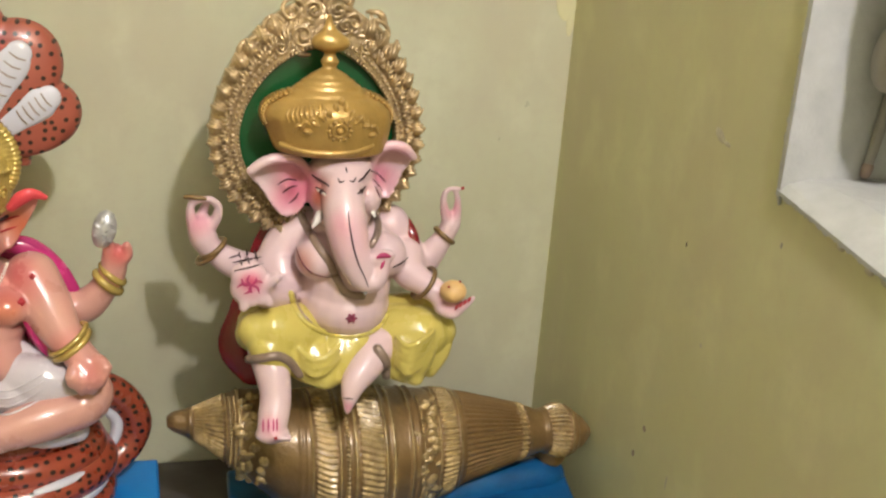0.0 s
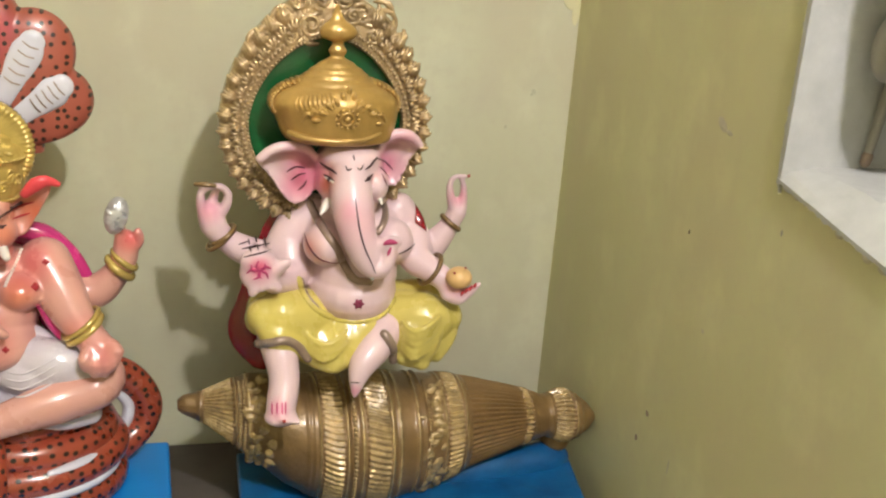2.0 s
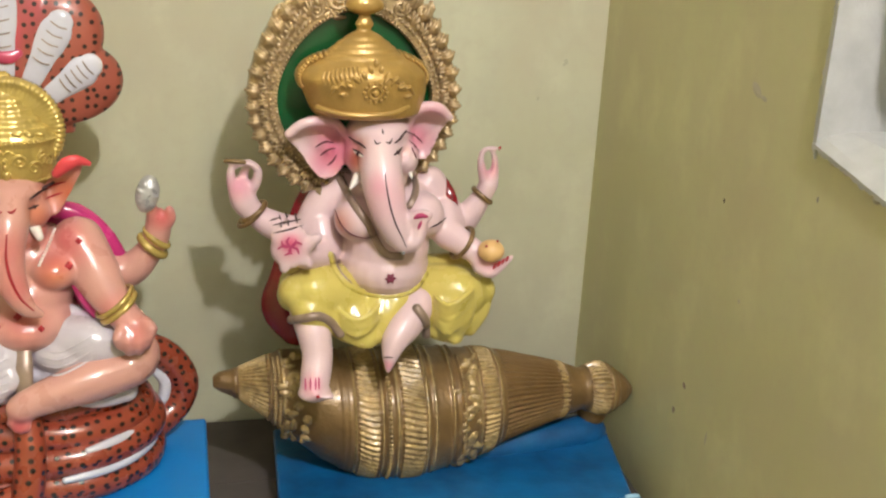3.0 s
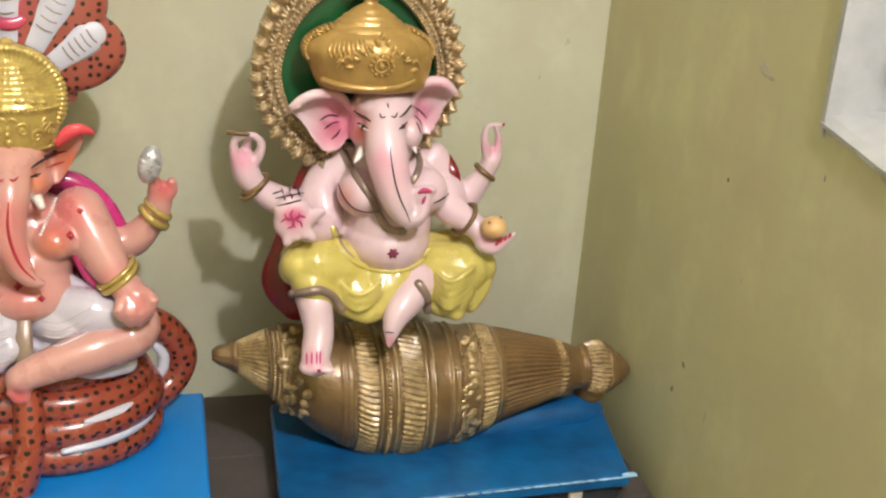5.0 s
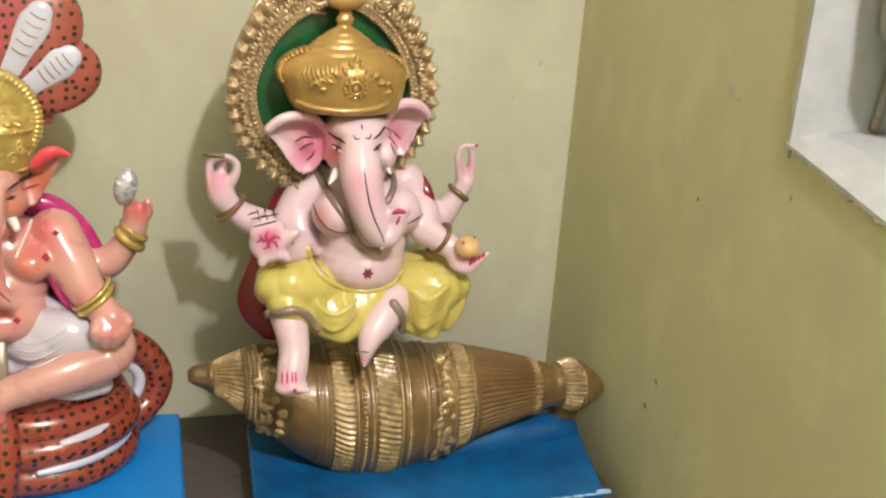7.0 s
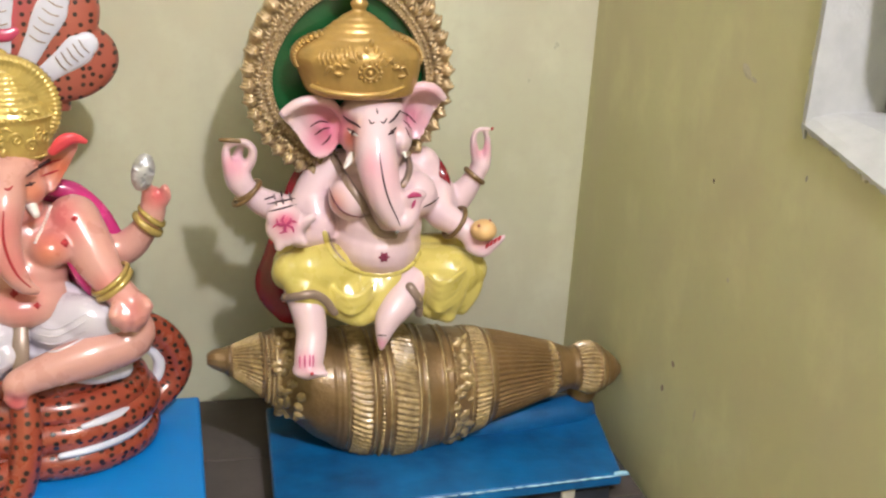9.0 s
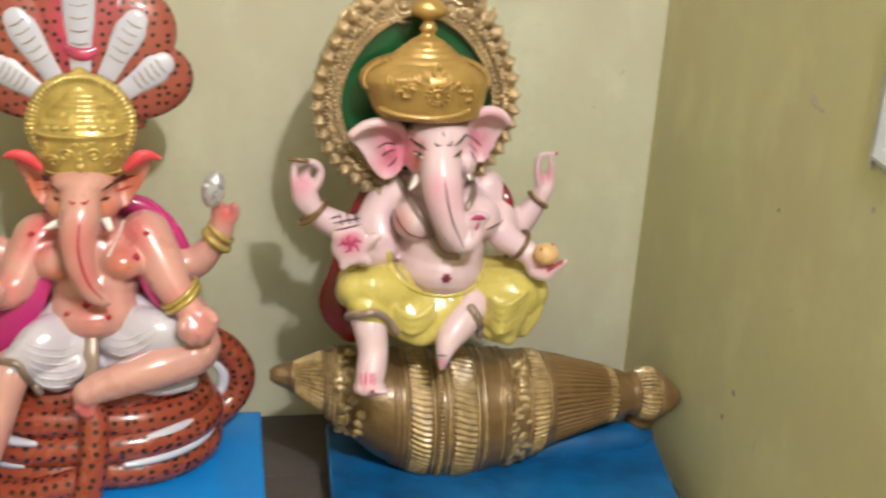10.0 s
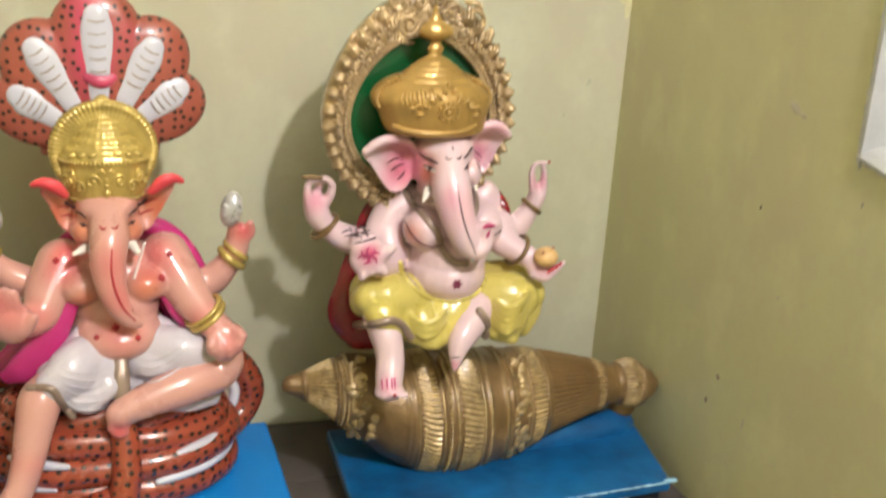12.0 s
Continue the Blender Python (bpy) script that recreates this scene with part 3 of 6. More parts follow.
def mace_statue():
    s = Sculpture()
    # the mace: stations of (x, centre height, radius), lying along x
    ST = [(-0.5664, -0.2100, 0.9218, 0.0064), (-0.5602, -0.2100, 0.9215, 0.0120), (-0.5351, -0.2100, 0.9175, 0.0190), (-0.5139, -0.2100, 0.9125, 0.0315), (-0.4896, -0.2100, 0.9060, 0.0465), (-0.4781, -0.2100, 0.9025, 0.0530),
          (-0.4599, -0.2100, 0.8940, 0.0605), (-0.4340, -0.2100, 0.8800, 0.0705), (-0.4042, -0.2100, 0.8690, 0.0779), (-0.3665, -0.2100, 0.8618, 0.0853), (-0.3285, -0.2100, 0.8594, 0.0873), (-0.2903, -0.2100, 0.8613, 0.0841),
          (-0.2517, -0.2100, 0.8658, 0.0755), (-0.2128, -0.2100, 0.8704, 0.0676), (-0.1853, -0.2100, 0.8739, 0.0594), (-0.1413, -0.2100, 0.8757, 0.0476), (-0.1048, -0.2100, 0.8762, 0.0363), (-0.0925, -0.2100, 0.8764, 0.0340),
          (-0.0776, -0.2100, 0.8756, 0.0287), (-0.0676, -0.2100, 0.8750, 0.0295), (-0.0525, -0.2100, 0.8742, 0.0358), (-0.0382, -0.2100, 0.8734, 0.0351), (-0.0254, -0.2100, 0.8718, 0.0282), (-0.0126, -0.2100, 0.8702, 0.0212), (0.0003, -0.2100, 0.8686, 0.0063)]
    X0, X1 = ST[0][0], ST[-1][0]
    drift = ([375, 425, 500, 655, 900, 992, 1060, 1110], [0, 10, 27, 37, 37, 28, 20, 0])
    U = lambda u: X0 + (X1 - X0) * (u - float(np.interp(u, *drift)) - 375) / 735.0
    xs = [p[0] for p in ST]
    line = [(x, float(np.interp(x, xs, [p[2] for p in ST])), float(np.interp(x, xs, [p[3] for p in ST]))) for x in np.linspace(X0, X1, 270)]
    sm = np.array(line)
    for _ in range(4):
        sm[1:-1, 1:] = (sm[:-2, 1:] + 2 * sm[1:-1, 1:] + sm[2:, 1:]) / 4
    bm = s.crisp(BRONZE)
    seg, rings = 340, []

    def band(x, a, b):
        return U(a) < x < U(b)

    def hump(x, c, w):
        d = (x - U(c)) / (w * (X1 - X0) / 735.0)
        return math.exp(-d * d)

    for x, z, r in sm:
        ring = []
        for k in range(seg):
            a = 2 * math.pi * k / seg
            q = r
            if band(x, 425, 484):
                q += 0.0020 * math.cos(36 * a)
            if band(x, 636, 671) or band(x, 708, 746):
                q += 0.0046 * abs(math.sin(34 * a + 1.6 * math.sin((x - U(636)) * 90))) - 0.0010
            if band(x, 850, 877):
                q += 0.0042 * abs(math.sin(32 * a)) - 0.0006
            if band(x, 893, 992):
                q += 0.0017 * math.cos(52 * a)
            if band(x, 1046, 1072) or band(x, 993, 1003):
                q += 0.0022 * math.cos(34 * a + 60 * (x - X0))
            for c, w, h in ((418, 2.5, 2), (489, 3, 2.5), (512, 3, 2.5), (612, 2.5, 1.6), (622, 2.5, 1.6), (631, 2.5, 2.6), (676, 3, 2.4), (701, 3, 2.4), (751, 2.5, 2.4), (764, 2.5, 2),
                            (796, 2.5, 2.4), (808, 2.5, 2.4), (845, 2.5, 2.4), (883, 3, 2.6), (890, 2, 1.6), (1006, 3, 1.5), (1041, 2.5, 2), (1076, 2.5, 2.2), (1083, 2, 1.6)):
                q += 0.0012 * h * hump(x, c, w)
            q += 0.0009 * noise.noise((x * 30, a * 2, 3))
            zz = max(z + q * math.cos(a), RIGHT_TOP - 0.004)
            ring.append(bm.verts.new((x, -0.21 + q * math.sin(a), zz)))
        rings.append(ring)
    gilt, copies = s.crisp(GILT), {}
    gilded = ((427, 482), (487, 491), (510, 514), (629, 633), (637, 670), (674, 678), (699, 703), (709, 745), (749, 753), (762, 766), (794, 798), (843, 847), (851, 876), (881, 885), (994, 1003), (1047, 1071), (1074, 1078))
    for i in range(len(rings) - 1):
        mid = (sm[i, 0] + sm[i + 1, 0]) / 2
        if any(band(mid, a, b) for a, b in gilded):
            for j in (i, i + 1):
                if j not in copies:
                    copies[j] = [gilt.verts.new(v.co) for v in rings[j]]
            a, b, to = copies[i], copies[i + 1], gilt
        else:
            a, b, to = rings[i], rings[i + 1], bm
        for k in range(seg):
            to.faces.new((a[k], a[(k + 1) % seg], b[(k + 1) % seg], b[k]))
    bm.faces.new(rings[0])
    bm.faces.new(rings[-1])
    bmesh.ops.delete(bm, geom=[v for v in bm.verts if not v.link_faces], context="VERTS")

    def on_mace(u, a, lift=0.0):
        x = U(u)
        z, r = np.interp(x, sm[:, 0], sm[:, 1]), np.interp(x, sm[:, 0], sm[:, 2]) + lift
        return (x, -0.21 - r * math.sin(a), z + r * math.cos(a))

    # strings of beads and the flower reliefs
    for u, r, n in ((688, 0.0034, 40), (497, 0.0026, 30), (505, 0.0022, 30), (816, 0.0020, 46)):
        for k in range(n):
            ell(gilt, on_mace(u, 0.15 + 2.7 * k / n, 0.0008), (r, r, r), seg=8)
    random.seed(11)
    for u0, u1, n in ((514, 552, 15), (808, 841, 18)):
        for k in range(n):
            a = 0.25 + 2.4 * k / n
            for _ in range(2):
                ell(gilt, on_mace(random.uniform(u0, u1), a + random.uniform(-0.05, 0.05), -0.0010), (random.uniform(0.006, 0.013), 0.0035, random.uniform(0.004, 0.008)), (0, random.uniform(0, 180), 0), seg=8)
    # plaster foot under the thin end
    tube(s.crisp(BLUE), [(U(735), -0.215, 0.790, 0.030), (U(897), -0.212, 0.798, 0.032), (U(990), -0.208, 0.800, 0.030), (U(1052), -0.205, 0.803, 0.025), (U(1068), -0.200, 0.801, 0.019)], 24)
    ell(s.crisp(BRONZE_DARK), (U(1064), -0.200, 0.835), (0.022, 0.022, 0.022))

    # ring of the arch behind the head
    AY = -0.195
    C, MID = Vector((-0.3928, -0.1950, 1.2999)), Vector((-0.3928, -0.1950, 1.2800))

    def arch(t, f):
        """t: the turn from the top, f: 0 at the inner edge, 1 at the outer."""
        up = math.cos(t) > 0
        a, b = 0.0915 + 0.0358 * f, (0.1020 + 0.0600 * f) if up else (0.0900 + 0.0380 * f)
        p = 1.74 if up else 2.0
        r = (abs(math.sin(t)) ** p + abs(math.cos(t)) ** p) ** (-1 / p)
        return Vector((MID.x + a * r * math.sin(t), AY, MID.z + b * r * math.cos(t)))

    bm = s.crisp(ARCH)
    n = 160
    sect = [(0.0, 0.0), (0.0, -0.010), (0.10, -0.014), (0.25, -0.012), (0.55, -0.013), (0.85, -0.009), (0.95, -0.002), (0.95, 0.012), (0.0, 0.012)]
    rings = []
    for k in range(n):
        t = 2 * math.pi * k / n
        rings.append([bm.verts.new(arch(t, f) + Vector((0, y, 0))) for f, y in sect])
    for k in range(n):
        a, b = rings[k], rings[(k + 1) % n]
        for j in range(len(sect)):
            bm.faces.new((a[j], b[j], b[(j + 1) % len(sect)], a[(j + 1) % len(sect)]))
    # shell-shaped petals round the rim
    count = 44
    for k in range(count):
        t = 2 * math.pi * (k + 0.5) / count
        if abs(math.atan2(math.sin(t), math.cos(t))) < 0.42:
            continue
        p, q = arch(t, 0.62), arch(t, 1.02)
        out = (q - p).normalized()
        side = Vector((out.z, 0, -out.x))
        w = 0.0097
        for d, h in ((-0.9, 0.0), (-0.45, 0.003), (0, 0.005), (0.45, 0.003), (0.9, 0.0)):
            e = q - out * (abs(d) * w * 0.55)
            a = p + side * (d * w * 0.45)
            e = e + side * (d * w * 0.80)
            tube(bm, [(a.x, AY - 0.011 - h, a.z, 0.0022), ((a.x + e.x) / 2, AY - 0.015 - 1.6 * h, (a.z + e.z) / 2, 0.0030), (e.x, AY - 0.008 - h, e.z, 0.0022)], 8, 0.004)
        for d in (-0.5, 0, 0.5):
            a, e = arch(t + 0.07 + d * 0.03, 0.34), arch(t + 0.07 + d * 0.10, 0.66 - 0.10 * abs(d))
            tube(bm, [(a.x, AY - 0.013, a.z, 0.0016), ((a.x + e.x) / 2, AY - 0.018, (a.z + e.z) / 2, 0.0026), (e.x, AY - 0.015, e.z, 0.0012)], 6, 0.005)
        c = arch(t, 0.40)
        ell(bm, (c.x, AY - 0.015, c.z), (0.0036, 0.004, 0.0036), seg=8)
    for f, r, m in ((0.05, 0.0019, 130), (0.22, 0.0026, 104)):
        for k in range(m):
            c = arch(2 * math.pi * k / m, f)
            ell(bm, (c.x, AY - 0.014, c.z), (r, r, r), seg=8)
    # scrollwork on the top of the arch
    random.seed(5)
    for u, v, r, hand in ((508, 22, 24, 1), (478, 52, 20, 1), (450, 82, 20, 1), (528, 62, 22, -1), (545, 20, 18, -1), (585, 18, 20, 1), (615, 38, 20, -1), (655, 58, 24, -1), (640, 82, 16, 1), (600, 45, 16, 1), (492, 85, 14, -1), (675, 85, 14, 1)):
        c = C + Vector(((u - 562) * 0.00067, 0, (208 - v) * 0.00067))
        R = r * 0.00067
        coil = []
        for k in range(22):
            a, q = hand * k * 0.52 + u, R * (1 - k / 24)
            coil.append((c.x + q * math.cos(a), AY - 0.012 - 0.006 * k / 22, c.z + q * math.sin(a), 0.0030 - 0.00006 * k))
        tube(bm, coil, 8, 0.004)
        for k in range(3):
            a = random.uniform(0, 6.28)
            tube(bm, [(c.x + R * math.cos(a), AY - 0.010, c.z + R * math.sin(a), 0.003), (c.x + 1.5 * R * math.cos(a + 0.5), AY - 0.012, c.z + 1.5 * R * math.sin(a + 0.5), 0.0035), (c.x + 1.7 * R * math.cos(a + 1), AY - 0.008, c.z + 1.7 * R * math.sin(a + 1), 0.002)], 8, 0.004)
    for u, v in ((540, 2), (555, -6), (525, 8), (572, -2)):
        c = C + Vector(((u - 562) * 0.00067, -0.006, (208 - v) * 0.00067))
        ell(bm, c, (0.007, 0.008, 0.013), (0, (u - 550) * 1.2, 0), seg=12)
    # green field
    ell(s.crisp(GREEN), MID + Vector((0, 0.003, 0.004)), (0.1010, 0.0085, 0.1040), seg=72)

    # crown: wide turban with tiers, knob and finial
    bm = s.crisp(GOLD)
    base = Vector((-0.3904, -0.2400, 1.2743))
    prof = [(dx * 0.00067, base.z + h * 0.00067, r * 0.00067) for dx, h, r in (
        (9, -8, 72), (9, -4, 90), (7, 6, 97), (5, 22, 102), (3, 40, 107), (0, 54, 110), (0, 63, 110), (0, 71, 106), (0, 78, 99), (0, 84, 91), (0, 88, 84), (0, 92, 75), (0, 96, 71), (0, 100, 66), (0, 104, 58),
        (0, 109, 55), (0, 113, 48), (0, 118, 44), (0, 122, 36), (0, 127, 31), (0, 131, 24), (0, 137, 13), (1, 141, 12), (1, 146, 15), (1, 150, 15), (1, 156, 11), (1, 163, 10), (1, 168, 24), (1, 176, 32), (1, 184, 31), (0, 192, 24), (-1, 200, 13), (-2, 210, 7), (-3, 226, 3))]
    turned(bm, (base.x, base.y), fine(prof, 0.002), 0.62, 96, lambda z, a, r: 0.0006 * math.sin(40 * a) * (1 if r > 0.0570 else 0))
    # scalloped plate of the crown
    for k in range(60):
        t = 2 * math.pi * k / 60
        if math.cos(t) < -0.35:
            continue
        ell(bm, (base.x + 0.0735 * math.sin(t), -0.238, base.z + 0.0400 + 0.0310 * math.cos(t)), (0.0040, 0.016, 0.0040), seg=8)
    # relief on its front

    tall, wide = [p[1] for p in prof], [p[2] for p in prof]

    def front(u, v, lift):
        """A place on the front of the crown: right by u and up by v from its foot, proud by lift."""
        p = Vector(((u - 576) * 0.00067 + base.x, base.y, base.z + (262 - v) * 0.00067))
        q = p.copy()
        for _ in range(8):
            r = float(np.interp(q.z, tall, wide)) + lift
            y = base.y - 0.62 * math.sqrt(max(r * r - (q.x - base.x) ** 2, 0))
            q = p.lerp(BRUSH, (y - base.y) / (BRUSH.y - base.y))
        return q

    for q in range(12):
        a = 2 * math.pi * q / 12
        ell(bm, front(600 + 19 * math.cos(a), 232 + 16 * math.sin(a), 0.001), (0.0026, 0.003, 0.0026), seg=8)
    tube(bm, [(*front(600 + 12 * math.cos(q * 0.785), 232 + 11 * math.sin(q * 0.785), 0.002), 0.0022) for q in range(8)], 8, 0.003, closed=True)
    ell(bm, front(600, 232, 0.003), (0.0042, 0.004, 0.0042), seg=10)
    for du, dv in ((0, -50), (-9, -40), (9, -40), (-20, -30), (20, -30), (-44, -12), (46, -10), (-56, 2), (56, 6), (34, -22), (-34, -24)):
        ell(bm, front(600 + du, 232 + dv, 0.001), (0.0032, 0.004, 0.0058), (0, du * 1.5, 0), seg=10)
    for hand in (-1, 1):
        for q in range(4):
            u = 594 + hand * (30 + q * 12)
            tube(bm, [(*front(u - hand * 8, 214 + 4 * q, 0.001), 0.0018), (*front(u, 204 + 6 * q, 0.002), 0.0026), (*front(u + hand * 7, 214 + 7 * q, 0.001), 0.0014)], 8, 0.004)
    # twisted folds of the turban
    for q in range(9):
        tube(bm, [(*front(512 + 7 * q, 196 - 1.2 * q, 0.000), 0.0014), (*front(508 + 8 * q, 206 - 0.8 * q, 0.0012), 0.0021), (*front(512 + 8 * q, 217 - 0.6 * q, 0.000), 0.0014)], 8, 0.004)
    tube(bm, [(*front(u, v, 0.001), 0.0036) for u, v in ((500, 256), (522, 264), (552, 270), (590, 272), (630, 268), (656, 258))], 10, 0.004)

    # flesh
    k_ = s.soft(SKIN_PINK)
    ell(k_, (-0.3586, -0.2250, 1.0829), (0.0563, 0.072, 0.0429))
    ell(k_, (-0.3554, -0.2250, 1.1034), (0.0536, 0.066, 0.0469))
    ell(k_, (-0.3571, -0.2150, 1.1507), (0.0616, 0.052, 0.0415))
    ell(k_, (-0.3970, -0.2550, 1.1474), (0.0268, 0.030, 0.0268))
    ell(k_, (-0.3160, -0.2500, 1.1476), (0.0268, 0.028, 0.0281))
    tube(k_, [(-0.4034, -0.2000, 1.1680, 0.0245), (-0.4274, -0.2050, 1.1521, 0.0230), (-0.4449, -0.2150, 1.1237, 0.0216)])
    tube(k_, [(-0.2986, -0.2000, 1.1703, 0.0236), (-0.2825, -0.2050, 1.1461, 0.0223), (-0.2767, -0.2250, 1.1234, 0.0208)])
    # head and brow
    ell(k_, (-0.3685, -0.2280, 1.2355), (0.0415, 0.050, 0.0335))
    ell(k_, (-0.3701, -0.2400, 1.2490), (0.0369, 0.040, 0.0228))
    ell(k_, (-0.3896, -0.2450, 1.2199), (0.0201, 0.032, 0.0228))
    ell(k_, (-0.3409, -0.2450, 1.2197), (0.0174, 0.032, 0.0228))
    ell(k_, (-0.3659, -0.2350, 1.1962), (0.0348, 0.040, 0.0201))
    # trunk
    tube(k_, [(-0.3732, -0.2620, 1.2382, 0.0232), (-0.3749, -0.2780, 1.2228, 0.0243), (-0.3734, -0.2920, 1.2004, 0.0242), (-0.3690, -0.3020, 1.1768, 0.0217), (-0.3612, -0.3080, 1.1537, 0.0185), (-0.3514, -0.3120, 1.1379, 0.0141), (-0.3411, -0.3160, 1.1370, 0.0109), (-0.3345, -0.3160, 1.1471, 0.0090), (-0.3334, -0.3140, 1.1579, 0.0090), (-0.3341, -0.3130, 1.1630, 0.0109)], 24, 0.005)
    tube(k_, [(-0.3443, -0.3120, 1.1615, 0.0077), (-0.3352, -0.3160, 1.1695, 0.0076), (-0.3250, -0.3120, 1.1679, 0.0070)], 14, 0.004)
    # ears
    dish(k_, [(-0.4082, -0.2320, 1.2467), (-0.4211, -0.2400, 1.2602), (-0.4401, -0.2460, 1.2656), (-0.4607, -0.2480, 1.2621), (-0.4766, -0.2460, 1.2503), (-0.4774, -0.2440, 1.2419), (-0.4626, -0.2400, 1.2255), (-0.4502, -0.2380, 1.2066), (-0.4364, -0.2360, 1.1909), (-0.4220, -0.2360, 1.1921), (-0.4097, -0.2380, 1.2077), (-0.4062, -0.2360, 1.2276)], (-0.4277, -0.2360, 1.2242), 0.007, 0.006)
    tube(k_, [(-0.4095, -0.2400, 1.2455, 0.0045), (-0.4207, -0.2460, 1.2598, 0.0058), (-0.4410, -0.2520, 1.2652, 0.0064), (-0.4614, -0.2540, 1.2617, 0.0063), (-0.4760, -0.2520, 1.2500, 0.0057)], 12, 0.004)
    dish(k_, [(-0.3335, -0.2320, 1.2469), (-0.3324, -0.2380, 1.2648), (-0.3219, -0.2420, 1.2767), (-0.3058, -0.2440, 1.2807), (-0.2896, -0.2440, 1.2720), (-0.2856, -0.2420, 1.2607), (-0.2945, -0.2380, 1.2452), (-0.3011, -0.2360, 1.2274), (-0.3092, -0.2340, 1.2115), (-0.3216, -0.2340, 1.2116), (-0.3307, -0.2340, 1.2269)], (-0.3155, -0.2300, 1.2395), 0.007, 0.006)
    tube(k_, [(-0.3332, -0.2380, 1.2553, 0.0046), (-0.3305, -0.2460, 1.2709, 0.0059), (-0.3173, -0.2500, 1.2800, 0.0065), (-0.3003, -0.2500, 1.2775, 0.0065), (-0.2876, -0.2460, 1.2658, 0.0053)], 12, 0.004)
    # raised rear arms
    tube(k_, [(-0.4433, -0.2050, 1.1129, 0.0204), (-0.4704, -0.2050, 1.1172, 0.0189), (-0.4942, -0.2080, 1.1281, 0.0174), (-0.5136, -0.2100, 1.1433, 0.0139), (-0.5241, -0.2100, 1.1574, 0.0165), (-0.5294, -0.2100, 1.1728, 0.0144)])
    tube(k_, [(-0.5335, -0.2140, 1.1672, 0.0092), (-0.5390, -0.2180, 1.1857, 0.0065), (-0.5392, -0.2200, 1.2019, 0.0045), (-0.5305, -0.2220, 1.2064, 0.0039)], 12, 0.003)
    tube(k_, [(-0.5204, -0.2100, 1.1692, 0.0092), (-0.5105, -0.2140, 1.1821, 0.0066), (-0.5085, -0.2180, 1.1983, 0.0052), (-0.5179, -0.2220, 1.2084, 0.0045), (-0.5282, -0.2240, 1.2090, 0.0039), (-0.5421, -0.2240, 1.2104, 0.0032)], 12, 0.003)
    tube(k_, [(-0.5264, -0.2040, 1.1743, 0.0092), (-0.5241, -0.2060, 1.1907, 0.0059), (-0.5208, -0.2120, 1.2007, 0.0046)], 12, 0.003)
    tube(k_, [(-0.2784, -0.2050, 1.1163, 0.0211), (-0.2573, -0.2070, 1.1203, 0.0190), (-0.2413, -0.2100, 1.1396, 0.0155), (-0.2302, -0.2120, 1.1586, 0.0119), (-0.2246, -0.2120, 1.1711, 0.0126)])
    tube(k_, [(-0.2292, -0.2140, 1.1761, 0.0077), (-0.2362, -0.2180, 1.1949, 0.0055), (-0.2381, -0.2200, 1.2120, 0.0041), (-0.2315, -0.2220, 1.2204, 0.0034), (-0.2193, -0.2220, 1.2204, 0.0028)], 12, 0.003)
    tube(k_, [(-0.2203, -0.2140, 1.1746, 0.0084), (-0.2187, -0.2160, 1.1912, 0.0056), (-0.2198, -0.2180, 1.2063, 0.0042), (-0.2243, -0.2210, 1.2158, 0.0034)], 12, 0.003)
    # blessing hand, with joined fingers and thumb
    tube(k_, [(-0.4355, -0.2200, 1.1253, 0.0215), (-0.4336, -0.2350, 1.1022, 0.0228), (-0.4540, -0.2620, 1.1060, 0.0183), (-0.4727, -0.2800, 1.1218, 0.0154)])
    ell(k_, (-0.4773, -0.2860, 1.1242), (0.0241, 0.013, 0.0228))
    ell(k_, (-0.4805, -0.2890, 1.1389), (0.0208, 0.011, 0.0174))
    for u, v, w in ((412, 452, 9), (428, 444, 9.5), (444, 441, 9.5), (458, 446, 9)):
        tube(k_, [(-0.4806, -0.2900, 1.1380, 0.0063), (C.x + (u - 562) * 0.00062, -0.292, C.z + (208 - v) * 0.00067 - 0.034, 0.0060)], 12, 0.004)
    tube(k_, [(-0.4642, -0.2880, 1.1232, 0.0089), (-0.4536, -0.2920, 1.1346, 0.0076), (-0.4483, -0.2940, 1.1386, 0.0064)], 12, 0.004)
    # hand with the sweet
    tube(k_, [(-0.2827, -0.2250, 1.1382, 0.0207), (-0.2825, -0.2400, 1.1216, 0.0206), (-0.2682, -0.2580, 1.1133, 0.0164), (-0.2554, -0.2700, 1.1066, 0.0149)])
    ell(k_, (-0.2437, -0.2760, 1.0976), (0.0201, 0.013, 0.0161), (0, 25, 0))
    tube(k_, [(-0.2497, -0.2800, 1.0885, 0.0088), (-0.2369, -0.2860, 1.0831, 0.0075), (-0.2254, -0.2880, 1.0908, 0.0054), (-0.2129, -0.2900, 1.1035, 0.0034)], 12, 0.004)
    tube(k_, [(-0.2400, -0.2820, 1.0926, 0.0081), (-0.2296, -0.2880, 1.0910, 0.0061), (-0.2210, -0.2900, 1.0987, 0.0047)], 12, 0.004)
    # legs
    tube(k_, [(-0.4572, -0.2750, 1.0406, 0.0211), (-0.4511, -0.2920, 1.0193, 0.0203), (-0.4480, -0.3030, 0.9955, 0.0183), (-0.4518, -0.3160, 0.9748, 0.0182), (-0.4554, -0.3260, 0.9628, 0.0162)])
    ell(k_, (-0.4543, -0.3280, 0.9594), (0.0201, 0.016, 0.0100))
    for q, u in enumerate((464, 473, 482, 492)):
        ell(k_, (C.x + (u - 562) * 0.00064, -0.340, Vector((-0.4560, -0.3400, 0.9630)).z - 0.001 * q), (0.0040, 0.008, 0.0040), seg=12)
